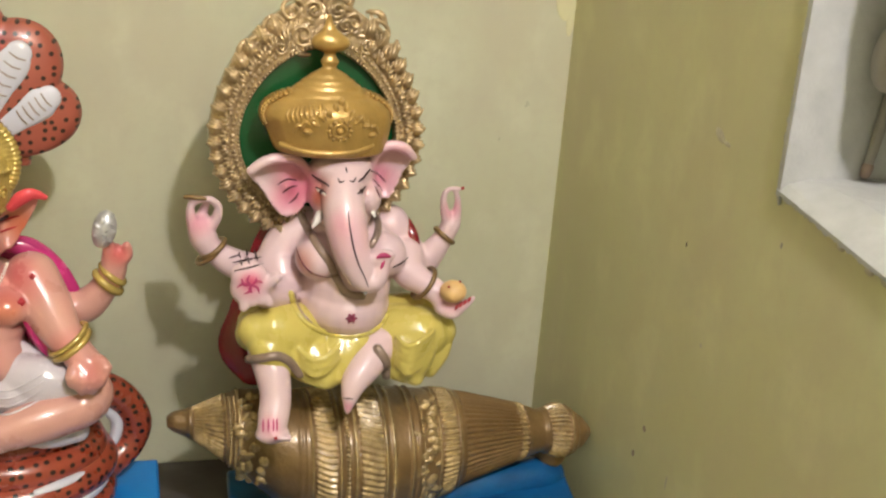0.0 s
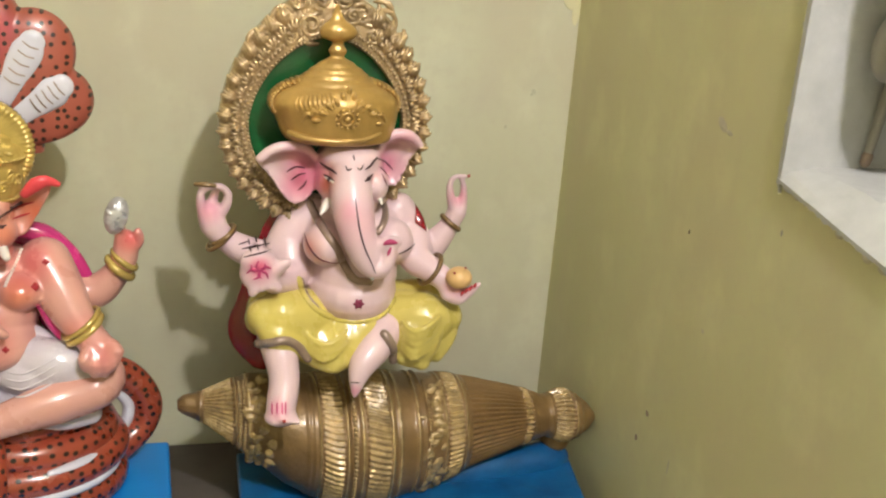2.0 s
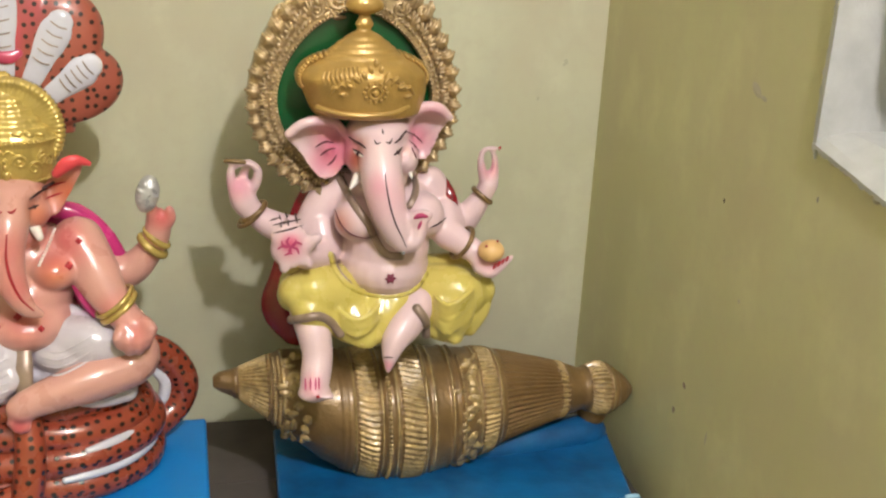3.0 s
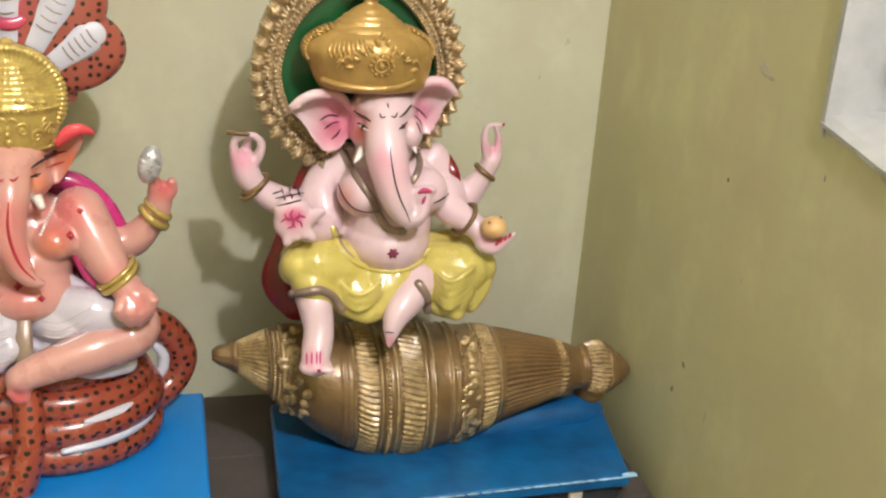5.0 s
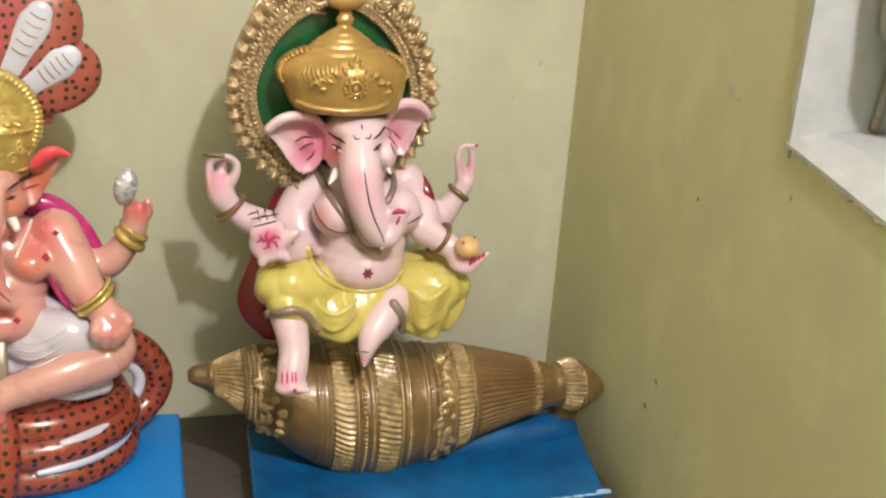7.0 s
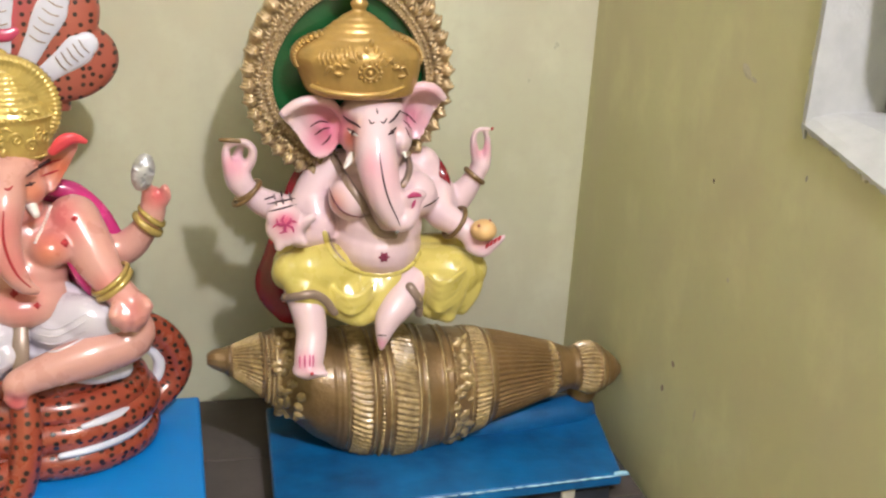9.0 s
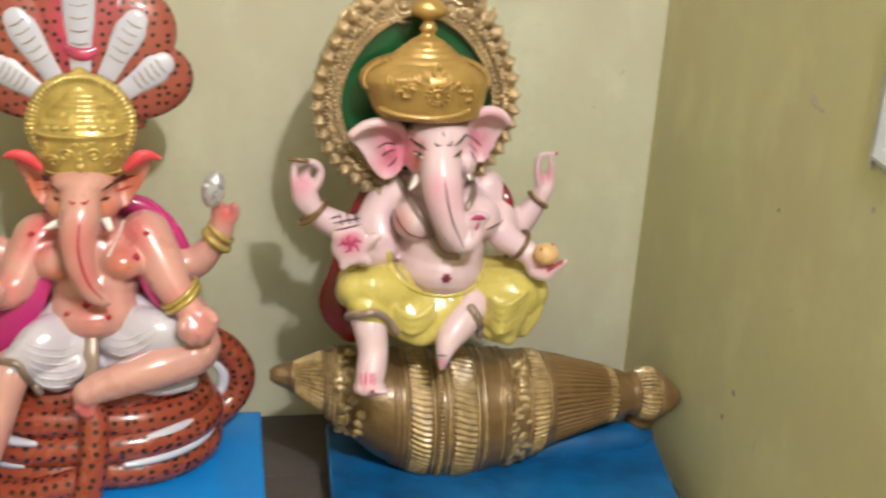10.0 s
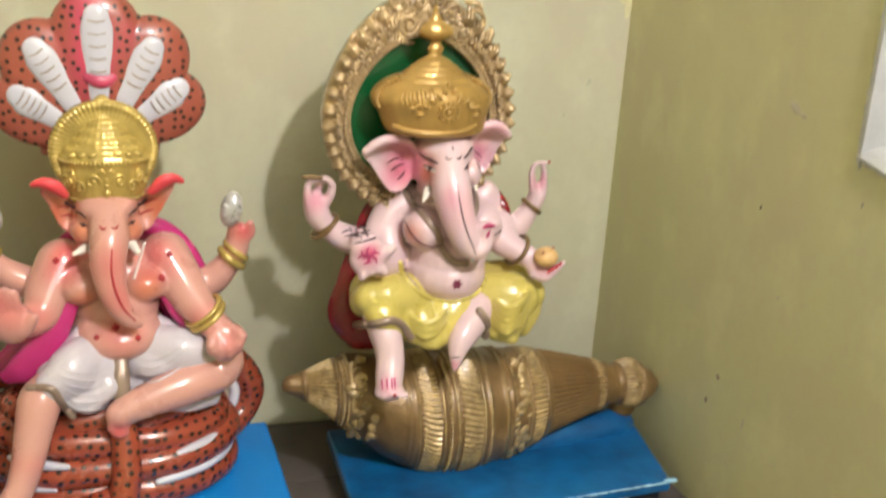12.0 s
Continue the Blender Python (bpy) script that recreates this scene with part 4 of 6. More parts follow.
    tube(k_, [(-0.3224, -0.2700, 1.0380, 0.0231), (-0.3398, -0.2900, 1.0234, 0.0208), (-0.3556, -0.3040, 1.0088, 0.0166), (-0.3619, -0.3120, 0.9947, 0.0113), (-0.3656, -0.3180, 0.9774, 0.0040)])

    # yellow waistcloth
    y_ = s.soft(YELLOW)
    tube(y_, [(-0.3581, -0.2150, 1.0248, 0.0351), (-0.4062, -0.2450, 1.0471, 0.0366), (-0.4503, -0.2680, 1.0623, 0.0330), (-0.4692, -0.2720, 1.0648, 0.0222)])
    tube(y_, [(-0.4302, -0.2200, 1.0598, 0.0301), (-0.4559, -0.2350, 1.0596, 0.0296), (-0.4682, -0.2550, 1.0540, 0.0226)])
    tube(y_, [(-0.4674, -0.2750, 1.0553, 0.0157), (-0.4558, -0.2880, 1.0449, 0.0196), (-0.4386, -0.2850, 1.0298, 0.0171)])
    tube(y_, [(-0.4098, -0.2700, 1.0325, 0.0308), (-0.3984, -0.2850, 1.0205, 0.0240), (-0.3898, -0.2960, 1.0091, 0.0119)], flat=0.7)
    tube(y_, [(-0.3626, -0.2700, 1.0413, 0.0270), (-0.3715, -0.2850, 1.0228, 0.0227), (-0.3861, -0.2940, 1.0094, 0.0133)], flat=0.7)
    tube(y_, [(-0.3438, -0.2150, 1.0241, 0.0338), (-0.3000, -0.2400, 1.0405, 0.0390), (-0.2655, -0.2580, 1.0467, 0.0360), (-0.2410, -0.2550, 1.0482, 0.0209)])
    tube(y_, [(-0.2962, -0.2200, 1.0548, 0.0282), (-0.2643, -0.2350, 1.0635, 0.0252), (-0.2370, -0.2450, 1.0514, 0.0168)])
    tube(y_, [(-0.2858, -0.2700, 1.0378, 0.0329), (-0.2804, -0.2820, 1.0168, 0.0274), (-0.2773, -0.2880, 1.0021, 0.0109)], flat=0.75)
    tube(y_, [(-0.2981, -0.2650, 1.0287, 0.0206), (-0.2970, -0.2800, 1.0092, 0.0137)])
    tube(y_, [(-0.2346, -0.2500, 1.0496, 0.0140), (-0.2433, -0.2620, 1.0248, 0.0153), (-0.2562, -0.2750, 1.0048, 0.0097)])
    tube(y_, [(-0.4320, -0.2750, 1.0420, 0.0250), (-0.4120, -0.2860, 1.0210, 0.0180), (-0.3960, -0.2940, 1.0085, 0.0110)], flat=0.8)
    tube(y_, [(-0.3480, -0.2720, 1.0420, 0.0230), (-0.3700, -0.2860, 1.0210, 0.0170), (-0.3860, -0.2930, 1.0090, 0.0110)], flat=0.8)
    ell(y_, (-0.2830, -0.2620, 1.0320), (0.0430, 0.0300, 0.0360))
    tube(y_, [(-0.3060, -0.2720, 1.0120, 0.0140), (-0.2860, -0.2800, 1.0070, 0.0150), (-0.2640, -0.2740, 1.0150, 0.0150), (-0.2440, -0.2620, 1.0330, 0.0140)])
    # its folds
    for dv in (0, 15, 30, 46, 60):
        tube(y_, [(*(Vector((-0.3055, -0.2880, 1.0575)) + Vector((0, 0, -dv * 0.00055))), 0.0026), (*(Vector((-0.2933, -0.3020, 1.0506)) + Vector((0, -0.001, -dv * 0.0006))), 0.0042),
                  (*(Vector((-0.2787, -0.3050, 1.0571)) + Vector((0, 0.0004 * dv / 4, -dv * 0.0006))), 0.0042), (*(Vector((-0.2591, -0.2900, 1.0637)) + Vector((0, 0, -dv * 0.00055))), 0.0026)], 8, 0.004)
    for dv in (0, 16, 32):
        tube(y_, [(*(Vector((-0.4256, -0.2900, 1.0529)) + Vector((0, 0, -dv * 0.0004))), 0.0025), (*(Vector((-0.4105, -0.3050, 1.0403)) + Vector((0.002, 0, -dv * 0.0006))), 0.004),
                  (*(Vector((-0.3910, -0.3060, 1.0426)) + Vector((0, 0, -dv * 0.0006))), 0.004), (*(Vector((-0.3741, -0.2980, 1.0540)) + Vector((0, 0, -dv * 0.0005))), 0.0025)], 8, 0.004)
    # cape behind
    r_ = s.soft(RED)
    tube(r_, [(-0.4151, -0.1850, 1.1777, 0.0178), (-0.4416, -0.1850, 1.1493, 0.0178), (-0.4576, -0.1850, 1.1060, 0.0179), (-0.4707, -0.1900, 1.0491, 0.0236), (-0.4774, -0.1950, 1.0138, 0.0278), (-0.4601, -0.2000, 0.9847, 0.0238)], flat=0.5)
    tube(r_, [(-0.4465, -0.1900, 1.0482, 0.0307), (-0.4463, -0.2000, 0.9917, 0.0309)], flat=0.5)
    tube(r_, [(-0.2906, -0.1950, 1.1759, 0.0139), (-0.2789, -0.2150, 1.1625, 0.0118), (-0.2725, -0.2220, 1.1472, 0.0090), (-0.2716, -0.2220, 1.1333, 0.0056)], flat=0.6)
    s.blend(0.0024, 5)

    # trims, bangles and painted strokes
    def stroke(mat, pts, width, proud=0.0, taper=True):
        s.stroke(mat, pts, width, BRUSH, 0.003, taper, proud)

    stroke(BAND, [(-0.4216, -0.2800, 1.2045), (-0.4119, -0.2800, 1.1856), (-0.3995, -0.2800, 1.1665), (-0.3869, -0.2800, 1.1484), (-0.3815, -0.3000, 1.1349), (-0.3689, -0.3000, 1.1180), (-0.3522, -0.3000, 1.1147)], 0.0050, 0, False)
    stroke(BAND, [(-0.3379, -0.2800, 1.2090), (-0.3330, -0.2800, 1.1927), (-0.3342, -0.2800, 1.1790), (-0.3390, -0.2800, 1.1695)], 0.0047, 0, False)
    for q in range(6):
        stroke(SILVER, [(*(Vector((-0.3763, -0.3000, 1.1196)) + Vector((0.0055 * q, 0, -0.003 * math.sin(q * 0.63)))),), (*(Vector((-0.3749, -0.3000, 1.1189)) + Vector((0.0055 * q, 0, -0.003 * math.sin(q * 0.63)))),)], 0.0034)
    stroke(BAND, [(-0.4772, -0.2800, 1.0323), (-0.4643, -0.2900, 1.0376), (-0.4461, -0.2900, 1.0396), (-0.4315, -0.2900, 1.0317), (-0.4190, -0.2900, 1.0152)], 0.0054, 0, False)
    stroke(BAND, [(-0.3246, -0.2800, 1.0381), (-0.3139, -0.2800, 1.0213), (-0.3114, -0.2800, 1.0032)], 0.0060, 0, False)
    stroke(BAND, [(-0.4274, -0.2800, 1.1121), (-0.4202, -0.2800, 1.0923), (-0.4063, -0.2800, 1.0748)], 0.0020, 0, False)
    for pts in ([(-0.4313, -0.2800, 1.1122), (-0.4241, -0.2800, 1.0910), (-0.4075, -0.2800, 1.0720), (-0.3810, -0.2900, 1.0637), (-0.3540, -0.2900, 1.0612), (-0.3289, -0.2800, 1.0645), (-0.3137, -0.2700, 1.0787)],):
        stroke(YELLOW, pts, 0.0040, 0, False)
    gold = s.crisp(BRONZE)
    for c, tilt, r, w in (((-0.5130, -0.2100, 1.1447), -38, 25, 5), ((-0.5175, -0.2100, 1.1377), -38, 25, 4), ((-0.2315, -0.2120, 1.1572), 38, 20, 5), ((-0.2667, -0.2580, 1.1125), -56, 31, 4.5)):
        m = pose(*c, 0, tilt, 0)
        tube(gold, [(*(m @ Vector((r * 0.00067 * math.cos(q * 0.5236), r * 0.00067 * math.sin(q * 0.5236), 0))), w * 0.00067) for q in range(12)], 10, 0.005, closed=True)
    tube(gold, [(-0.5458, -0.2240, 1.2118, 0.0026), (-0.5353, -0.2260, 1.2117, 0.0032), (-0.5246, -0.2260, 1.2103, 0.0026)], 8, 0.003)
    # tusks
    tube(s.crisp(IVORY), [(-0.3989, -0.2680, 1.2032, 0.0052), (-0.4043, -0.2780, 1.1983, 0.0042), (-0.4096, -0.2840, 1.1936, 0.0013)], 12, 0.004)
    tube(s.crisp(IVORY), [(-0.3386, -0.2620, 1.2090, 0.0039), (-0.3375, -0.2700, 1.2060, 0.0029), (-0.3361, -0.2740, 1.2017, 0.0013)], 12, 0.004)
    # sweet
    ell(s.crisp(TAN), (-0.2391, -0.2900, 1.1130), (0.0161, 0.016, 0.0134))
    for u, v in ((792, 506), (812, 497), (800, 530)):
        stroke(BLOOD, [(*(Vector((-0.2423, -0.3000, 1.1169)) + Vector(((u - 802) * 0.00067, 0, (516 - v) * 0.00067))),), (*(Vector((-0.2408, -0.3000, 1.1155)) + Vector(((u - 802) * 0.00067, 0, (516 - v) * 0.00067))),)], 0.0016)
    for k in range(4):
        stroke(BLOOD, [(*(Vector((-0.2344, -0.2900, 1.0897)) + Vector((0.005 * k, 0, 0.003 * k))),), (*(Vector((-0.2320, -0.2900, 1.0955)) + Vector((0.005 * k, 0, 0.003 * k))),)], 0.0023)
    # eyes, brows and the mark on the brow
    for pts in ([(-0.4119, -0.2800, 1.2531), (-0.4054, -0.2800, 1.2485), (-0.3975, -0.2800, 1.2440), (-0.3923, -0.2800, 1.2400)], [(-0.3589, -0.2800, 1.2452), (-0.3539, -0.2800, 1.2492), (-0.3491, -0.2800, 1.2558), (-0.3460, -0.2800, 1.2598)]):
        stroke(INK, pts, 0.0016)
    for pts in ([(-0.4069, -0.2800, 1.2387), (-0.4010, -0.2800, 1.2354), (-0.3951, -0.2800, 1.2315)], [(-0.3588, -0.2800, 1.2313), (-0.3544, -0.2800, 1.2346), (-0.3502, -0.2800, 1.2399)]):
        stroke(INK, pts, 0.0017)
    stroke(IVORY, [(-0.4055, -0.2800, 1.2361), (-0.3996, -0.2800, 1.2328), (-0.3950, -0.2800, 1.2301)], 0.0022)
    stroke(INK, [(-0.4022, -0.2900, 1.2370), (-0.4009, -0.2900, 1.2357)], 0.0035, 0.0012)
    stroke(INK, [(-0.3557, -0.2800, 1.2333), (-0.3544, -0.2800, 1.2346)], 0.0030)
    for pts in ([(-0.3844, -0.2900, 1.2520), (-0.3817, -0.2900, 1.2474), (-0.3772, -0.2900, 1.2487)], [(-0.3709, -0.2900, 1.2493), (-0.3669, -0.2900, 1.2480), (-0.3640, -0.2900, 1.2533)], [(-0.3761, -0.2900, 1.2643), (-0.3745, -0.2900, 1.2585)]):
        stroke(INK, pts, 0.0011)
    # lines of trunk, breast, ears, palm and toes
    stroke(INK, [(-0.3732, -0.3000, 1.2181), (-0.3704, -0.3000, 1.1996), (-0.3653, -0.3000, 1.1760), (-0.3583, -0.3000, 1.1549), (-0.3495, -0.3000, 1.1368), (-0.3449, -0.3000, 1.1256)], 0.0011)
    stroke(MAROON, [(-0.4267, -0.2800, 1.1683), (-0.4203, -0.2800, 1.1519), (-0.4088, -0.2800, 1.1379), (-0.3941, -0.2800, 1.1320), (-0.3835, -0.2800, 1.1317)], 0.0013)
    stroke(INK, [(-0.3104, -0.2700, 1.1375), (-0.2998, -0.2700, 1.1429), (-0.2920, -0.2700, 1.1498)], 0.0012)
    stroke(ROSE, [(-0.3388, -0.3100, 1.1648), (-0.3324, -0.3100, 1.1674), (-0.3244, -0.3100, 1.1658)], 0.0034)
    stroke(ROSE, [(-0.3306, -0.3100, 1.1605), (-0.3340, -0.3100, 1.1511)], 0.0020)
    for pts in ([(-0.4449, -0.2500, 1.2336), (-0.4348, -0.2500, 1.2396), (-0.4244, -0.2500, 1.2383)], [(-0.4394, -0.2500, 1.2236), (-0.4306, -0.2500, 1.2303), (-0.4229, -0.2500, 1.2316)], [(-0.4313, -0.2500, 1.2115), (-0.4250, -0.2500, 1.2168), (-0.4214, -0.2500, 1.2235)],
                [(-0.3389, -0.2500, 1.2504), (-0.3300, -0.2500, 1.2463), (-0.3200, -0.2500, 1.2368)], [(-0.3350, -0.2500, 1.2396), (-0.3293, -0.2500, 1.2341), (-0.3234, -0.2500, 1.2259)], [(-0.3318, -0.2500, 1.2314), (-0.3287, -0.2500, 1.2245), (-0.3256, -0.2500, 1.2177)]):
        stroke(MAROON, pts, 0.0012)
    for pts in ([(-0.4970, -0.2900, 1.1451), (-0.4808, -0.2900, 1.1487), (-0.4652, -0.2900, 1.1531)], [(-0.4917, -0.2900, 1.1663), (-0.4883, -0.2900, 1.1516)], [(-0.4837, -0.2900, 1.1695), (-0.4803, -0.2900, 1.1534)], [(-0.4750, -0.2900, 1.1700), (-0.4709, -0.2900, 1.1565)],
                [(-0.5022, -0.2900, 1.1599), (-0.4911, -0.2900, 1.1636)], [(-0.4984, -0.2900, 1.1545), (-0.4673, -0.2900, 1.1605)]):
        stroke(INK, pts, 0.0012)
    for a, r, bend in ((0.2, 0.013, 0.5), (1.0, 0.010, -0.4), (1.7, 0.012, 0.5), (2.5, 0.013, 0.6), (3.3, 0.015, -0.4), (4.1, 0.012, 0.5), (4.9, 0.009, -0.5), (5.5, 0.013, 0.4)):
        c = Vector((-0.4778, -0.2900, 1.1277))
        stroke(ROSE, [tuple(c), tuple(c + Vector((0.6 * r * math.cos(a + bend), 0, 0.6 * r * math.sin(a + bend)))), tuple(c + Vector((r * math.cos(a), 0, r * math.sin(a))))], 0.0014)
    for u in (466, 475, 484, 490):
        stroke(ROSE, [(*(Vector((-0.4588, -0.3200, 0.9744)) + Vector(((u - 474) * 0.00066, 0, 0))),), (*(Vector((-0.4584, -0.3200, 0.9584)) + Vector(((u - 474) * 0.00066, 0, 0))),)], 0.0012)
    stroke(BLOOD, [(-0.4519, -0.3300, 0.9552), (-0.4492, -0.3300, 0.9536)], 0.0027)
    stroke(INK, [(-0.3700, -0.3100, 0.9906), (-0.3585, -0.3100, 0.9891)], 0.0009)
    for q in range(6):
        a = q * 1.047
        stroke(WINE, [(-0.3628, -0.3000, 1.0870), (*(Vector((-0.3628, -0.3000, 1.0870)) + Vector((0.0058 * math.cos(a), 0, 0.0058 * math.sin(a)))),)], 0.0027)
    stroke(BLOOD, [(-0.2164, -0.2220, 1.2211), (-0.2149, -0.2220, 1.2204)], 0.0030)
    # airbrushed tints
    P, WARM, DEEP = (1.0, 0.62, 0.74), (0.82, 0.52, 0.42), (0.95, 0.36, 0.54)
    for c, r, tint in (((-0.3892, -0.3250, 1.2110), 0.028, P), ((-0.4155, -0.2400, 1.2280), 0.046, DEEP), ((-0.4300, -0.2400, 1.2100), 0.030, P), ((-0.3720, -0.3050, 1.1900), 0.045, (1.0, 0.80, 0.86)), ((-0.4371, -0.2500, 1.2515), 0.030, P), ((-0.3250, -0.2400, 1.2360), 0.036, DEEP), ((-0.3098, -0.2500, 1.2687), 0.028, P),
                       ((-0.4791, -0.3000, 1.1315), 0.026, P), ((-0.4792, -0.3000, 1.1349), 0.016, DEEP), ((-0.5315, -0.2200, 1.1794), 0.026, P), ((-0.2397, -0.2900, 1.1030), 0.024, P), ((-0.4602, -0.3400, 0.9755), 0.022, P), ((-0.2266, -0.2200, 1.1940), 0.02, P),
                       ((-0.4002, -0.2700, 1.2272), 0.032, WARM), ((-0.3457, -0.2650, 1.2289), 0.014, WARM), ((-0.4172, -0.2700, 1.1462), 0.026, WARM), ((-0.3278, -0.3000, 1.1514), 0.028, P), ((-0.4039, -0.2700, 1.2226), 0.016, WARM), ((-0.3663, -0.3200, 0.9843), 0.012, P)):
        s.spots.append((Vector(c), r, tint))
    return s.finish("elephant_headed_statue", (-0.30, -0.24, RIGHT_TOP), "glossy pink elephant-headed statue in yellow cloth, seated on a bronze mace", "statue")


mace_statue()


# ---- the statue on the coiled snake ----
def snake_statue():
    s = Sculpture()
    bm = s.crisp(SNAKE)
    # coils of the seat, widening downwards
    cx, cy = (-0.7857, -0.2200, 0.8612)[0], -0.215
    zs = (LEFT_TOP + 0.019, LEFT_TOP + 0.050, LEFT_TOP + 0.080, LEFT_TOP + 0.106)
    for j, (z, rx, ry) in enumerate(zip(zs, (0.140, 0.141, 0.129, 0.110), (0.100, 0.099, 0.088, 0.073))):
        ring = []
        for k in range(24):
            a = 2 * math.pi * k / 24 + 0.3 * j
            dip = 0.010 * math.exp(-((((a + math.pi / 2 + math.pi) % (2 * math.pi)) - math.pi) / 0.35) ** 2)
            ring.append((cx + rx * math.cos(a), cy + ry * math.sin(a) + dip, z + 0.004 * math.cos(a) * (1 if j % 2 else -1), 0.0205))
        tube(bm, ring, 24, 0.008, closed=True, uv=True)
    ell(s.crisp(BELLY), (cx, cy, LEFT_TOP + 0.055), (0.112, 0.075, 0.052))
    # pale belly bands that show between the coils
    for z, rx, a0, a1 in ((LEFT_TOP + 0.037, 0.1515, -0.25, -1.25), (LEFT_TOP + 0.066, 0.1475, -0.50, -1.05), (LEFT_TOP + 0.067, 0.1475, -1.95, -2.5), (LEFT_TOP + 0.038, 0.1510, -2.05, -2.45)):
        tube(s.crisp(BELLY), [(cx + rx * math.cos(a0 + (a1 - a0) * k / 8), cy + (rx - 0.036) * math.sin(a0 + (a1 - a0) * k / 8), z, 0.0062 * (0.5 + 0.5 * math.sin(math.pi * (k + 0.5) / 9))) for k in range(9)], 12, 0.006)
    # neck that runs down the front
    tube(bm, [(-0.7775, -0.3000, 0.9417, 0.0159), (-0.7731, -0.3160, 0.9092, 0.0172), (-0.7759, -0.3300, 0.8720, 0.0179), (-0.7847, -0.3400, 0.8364, 0.0179), (-0.8012, -0.3450, 0.8094, 0.0173)], 22, 0.008, uv=True)
    tube(bm, [(-0.7783, -0.3250, 0.8535, 0.0167), (-0.8205, -0.3300, 0.8433, 0.0173), (-0.8665, -0.3220, 0.8342, 0.0166), (-0.9083, -0.2900, 0.8374, 0.0162)], 22, 0.008, uv=True)
    # side loops
    for pts, inner in (([(-0.8616, -0.1700, 0.9334, 0.0158), (-0.8995, -0.1650, 0.9494, 0.0171), (-0.9383, -0.1600, 0.9399, 0.0178), (-0.9648, -0.1600, 0.9086, 0.0186), (-0.9651, -0.1650, 0.8691, 0.0188), (-0.9416, -0.1750, 0.8452, 0.0188), (-0.9019, -0.1900, 0.8400, 0.0180)],
                        [(-0.9325, -0.1720, 0.9188, 0.0064), (-0.9469, -0.1720, 0.9048, 0.0093), (-0.9461, -0.1760, 0.8860, 0.0093), (-0.9308, -0.1840, 0.8720, 0.0064)]),
                       ([(-0.6845, -0.1800, 0.9516, 0.0174), (-0.6517, -0.1720, 0.9583, 0.0183), (-0.6208, -0.1650, 0.9394, 0.0192), (-0.6020, -0.1650, 0.9040, 0.0194), (-0.6121, -0.1700, 0.8715, 0.0188), (-0.6399, -0.1900, 0.8532, 0.0178)],
                        [(-0.6369, -0.1780, 0.9250, 0.0051), (-0.6254, -0.1760, 0.9096, 0.0074), (-0.6274, -0.1800, 0.8893, 0.0074), (-0.6386, -0.1860, 0.8762, 0.0052)])):
        tube(bm, pts, 22, 0.008, uv=True)
        tube(s.crisp(BELLY), inner, 14, 0.005)

    # five-lobed hood
    HC = Vector((-0.7819, -0.1650, 1.2468))
    lobes = ((-1.07, 0.137), (-0.56, 0.166), (0.0, 0.184), (0.52, 0.168), (1.06, 0.138))

    def rim(t):
        r = 0.070
        for a, q in lobes:
            d = (t - a) / 0.30
            r = max(r, q * math.sqrt(max(0.0, 1 - 0.24 * d * d)) if abs(d) < 2.3 else 0)
        return r

    bm = s.crisp(HOOD)
    n, sect = 150, ((0.0, -0.014), (0.55, -0.017), (0.85, -0.015), (0.96, -0.009), (1.0, 0.0), (0.96, 0.009), (0.8, 0.012), (0.0, 0.012))
    rows = []
    for k in range(n + 1):
        t = -1.75 + 3.5 * k / n
        rows.append([bm.verts.new((HC.x + rim(t) * f * math.sin(t), HC.y + y - 0.010 * (1 - f), HC.z + rim(t) * f * math.cos(t))) for f, y in sect])
    for a, b in zip(rows, rows[1:]):
        for j in range(len(sect) - 1):
            bm.faces.new((a[j], b[j], b[j + 1], a[j + 1]))
    for row in (rows[0], rows[-1]):
        bm.faces.new(row)
    for a, q in ((-0.97, 0.110), (-0.54, 0.138), (0.0, 0.158), (0.49, 0.136), (0.93, 0.116)):
        tip = HC + Vector((q * math.sin(a), -0.016, q * math.cos(a)))
        foot = HC + Vector((0.062 * math.sin(a), -0.020, 0.062 * math.cos(a)))
        w = 0.0180 if a else 0.0185
        way = tip - foot
        tube(s.crisp(BELLY), [(*(foot + way * f), w * g) for f, g in ((0, 0.70), (0.3, 0.84), (0.6, 0.98), (0.80, 1.0), (0.93, 0.80))], 18, 0.005, flat=0.38)
        side = Vector((way.z, 0, -way.x)).normalized()
        for k in range(5):
            c = foot + way * (0.30 + 0.15 * k) + Vector((0, -0.0063, 0))
            tube(s.crisp(BAND), [(*(c - side * w * 0.5), 0.0007), (*(c + Vector((0, -0.0004, -0.002))), 0.0009), (*(c + side * w * 0.5), 0.0007)], 6, 0.006)
    tube(s.crisp(PINK_TINT), [(-0.7950, -0.1880, 1.3300, 0.0050), (-0.7850, -0.1910, 1.3255, 0.0070), (-0.7740, -0.1900, 1.3250, 0.0072), (-0.7660, -0.1880, 1.3290, 0.0050)], 12, 0.006, flat=0.5)

    # crown
    bm = s.crisp(GOLD_BRIGHT)
    B = Vector((-0.7807, -0.2150, 1.1960))
    prof = [(0, B.z + h, r) for h, r in ((-0.006, 0.038), (0.001, 0.044), (0.010, 0.0480), (0.026, 0.0510), (0.042, 0.0515), (0.046, 0.0535), (0.051, 0.0535), (0.055, 0.0505), (0.061, 0.0480), (0.065, 0.0420), (0.071, 0.0400), (0.075, 0.0340),
                                         (0.081, 0.0320), (0.085, 0.0260), (0.091, 0.0240), (0.095, 0.0180), (0.101, 0.0150), (0.104, 0.0070), (0.108, 0.0095), (0.114, 0.0085), (0.119, 0.0030))]
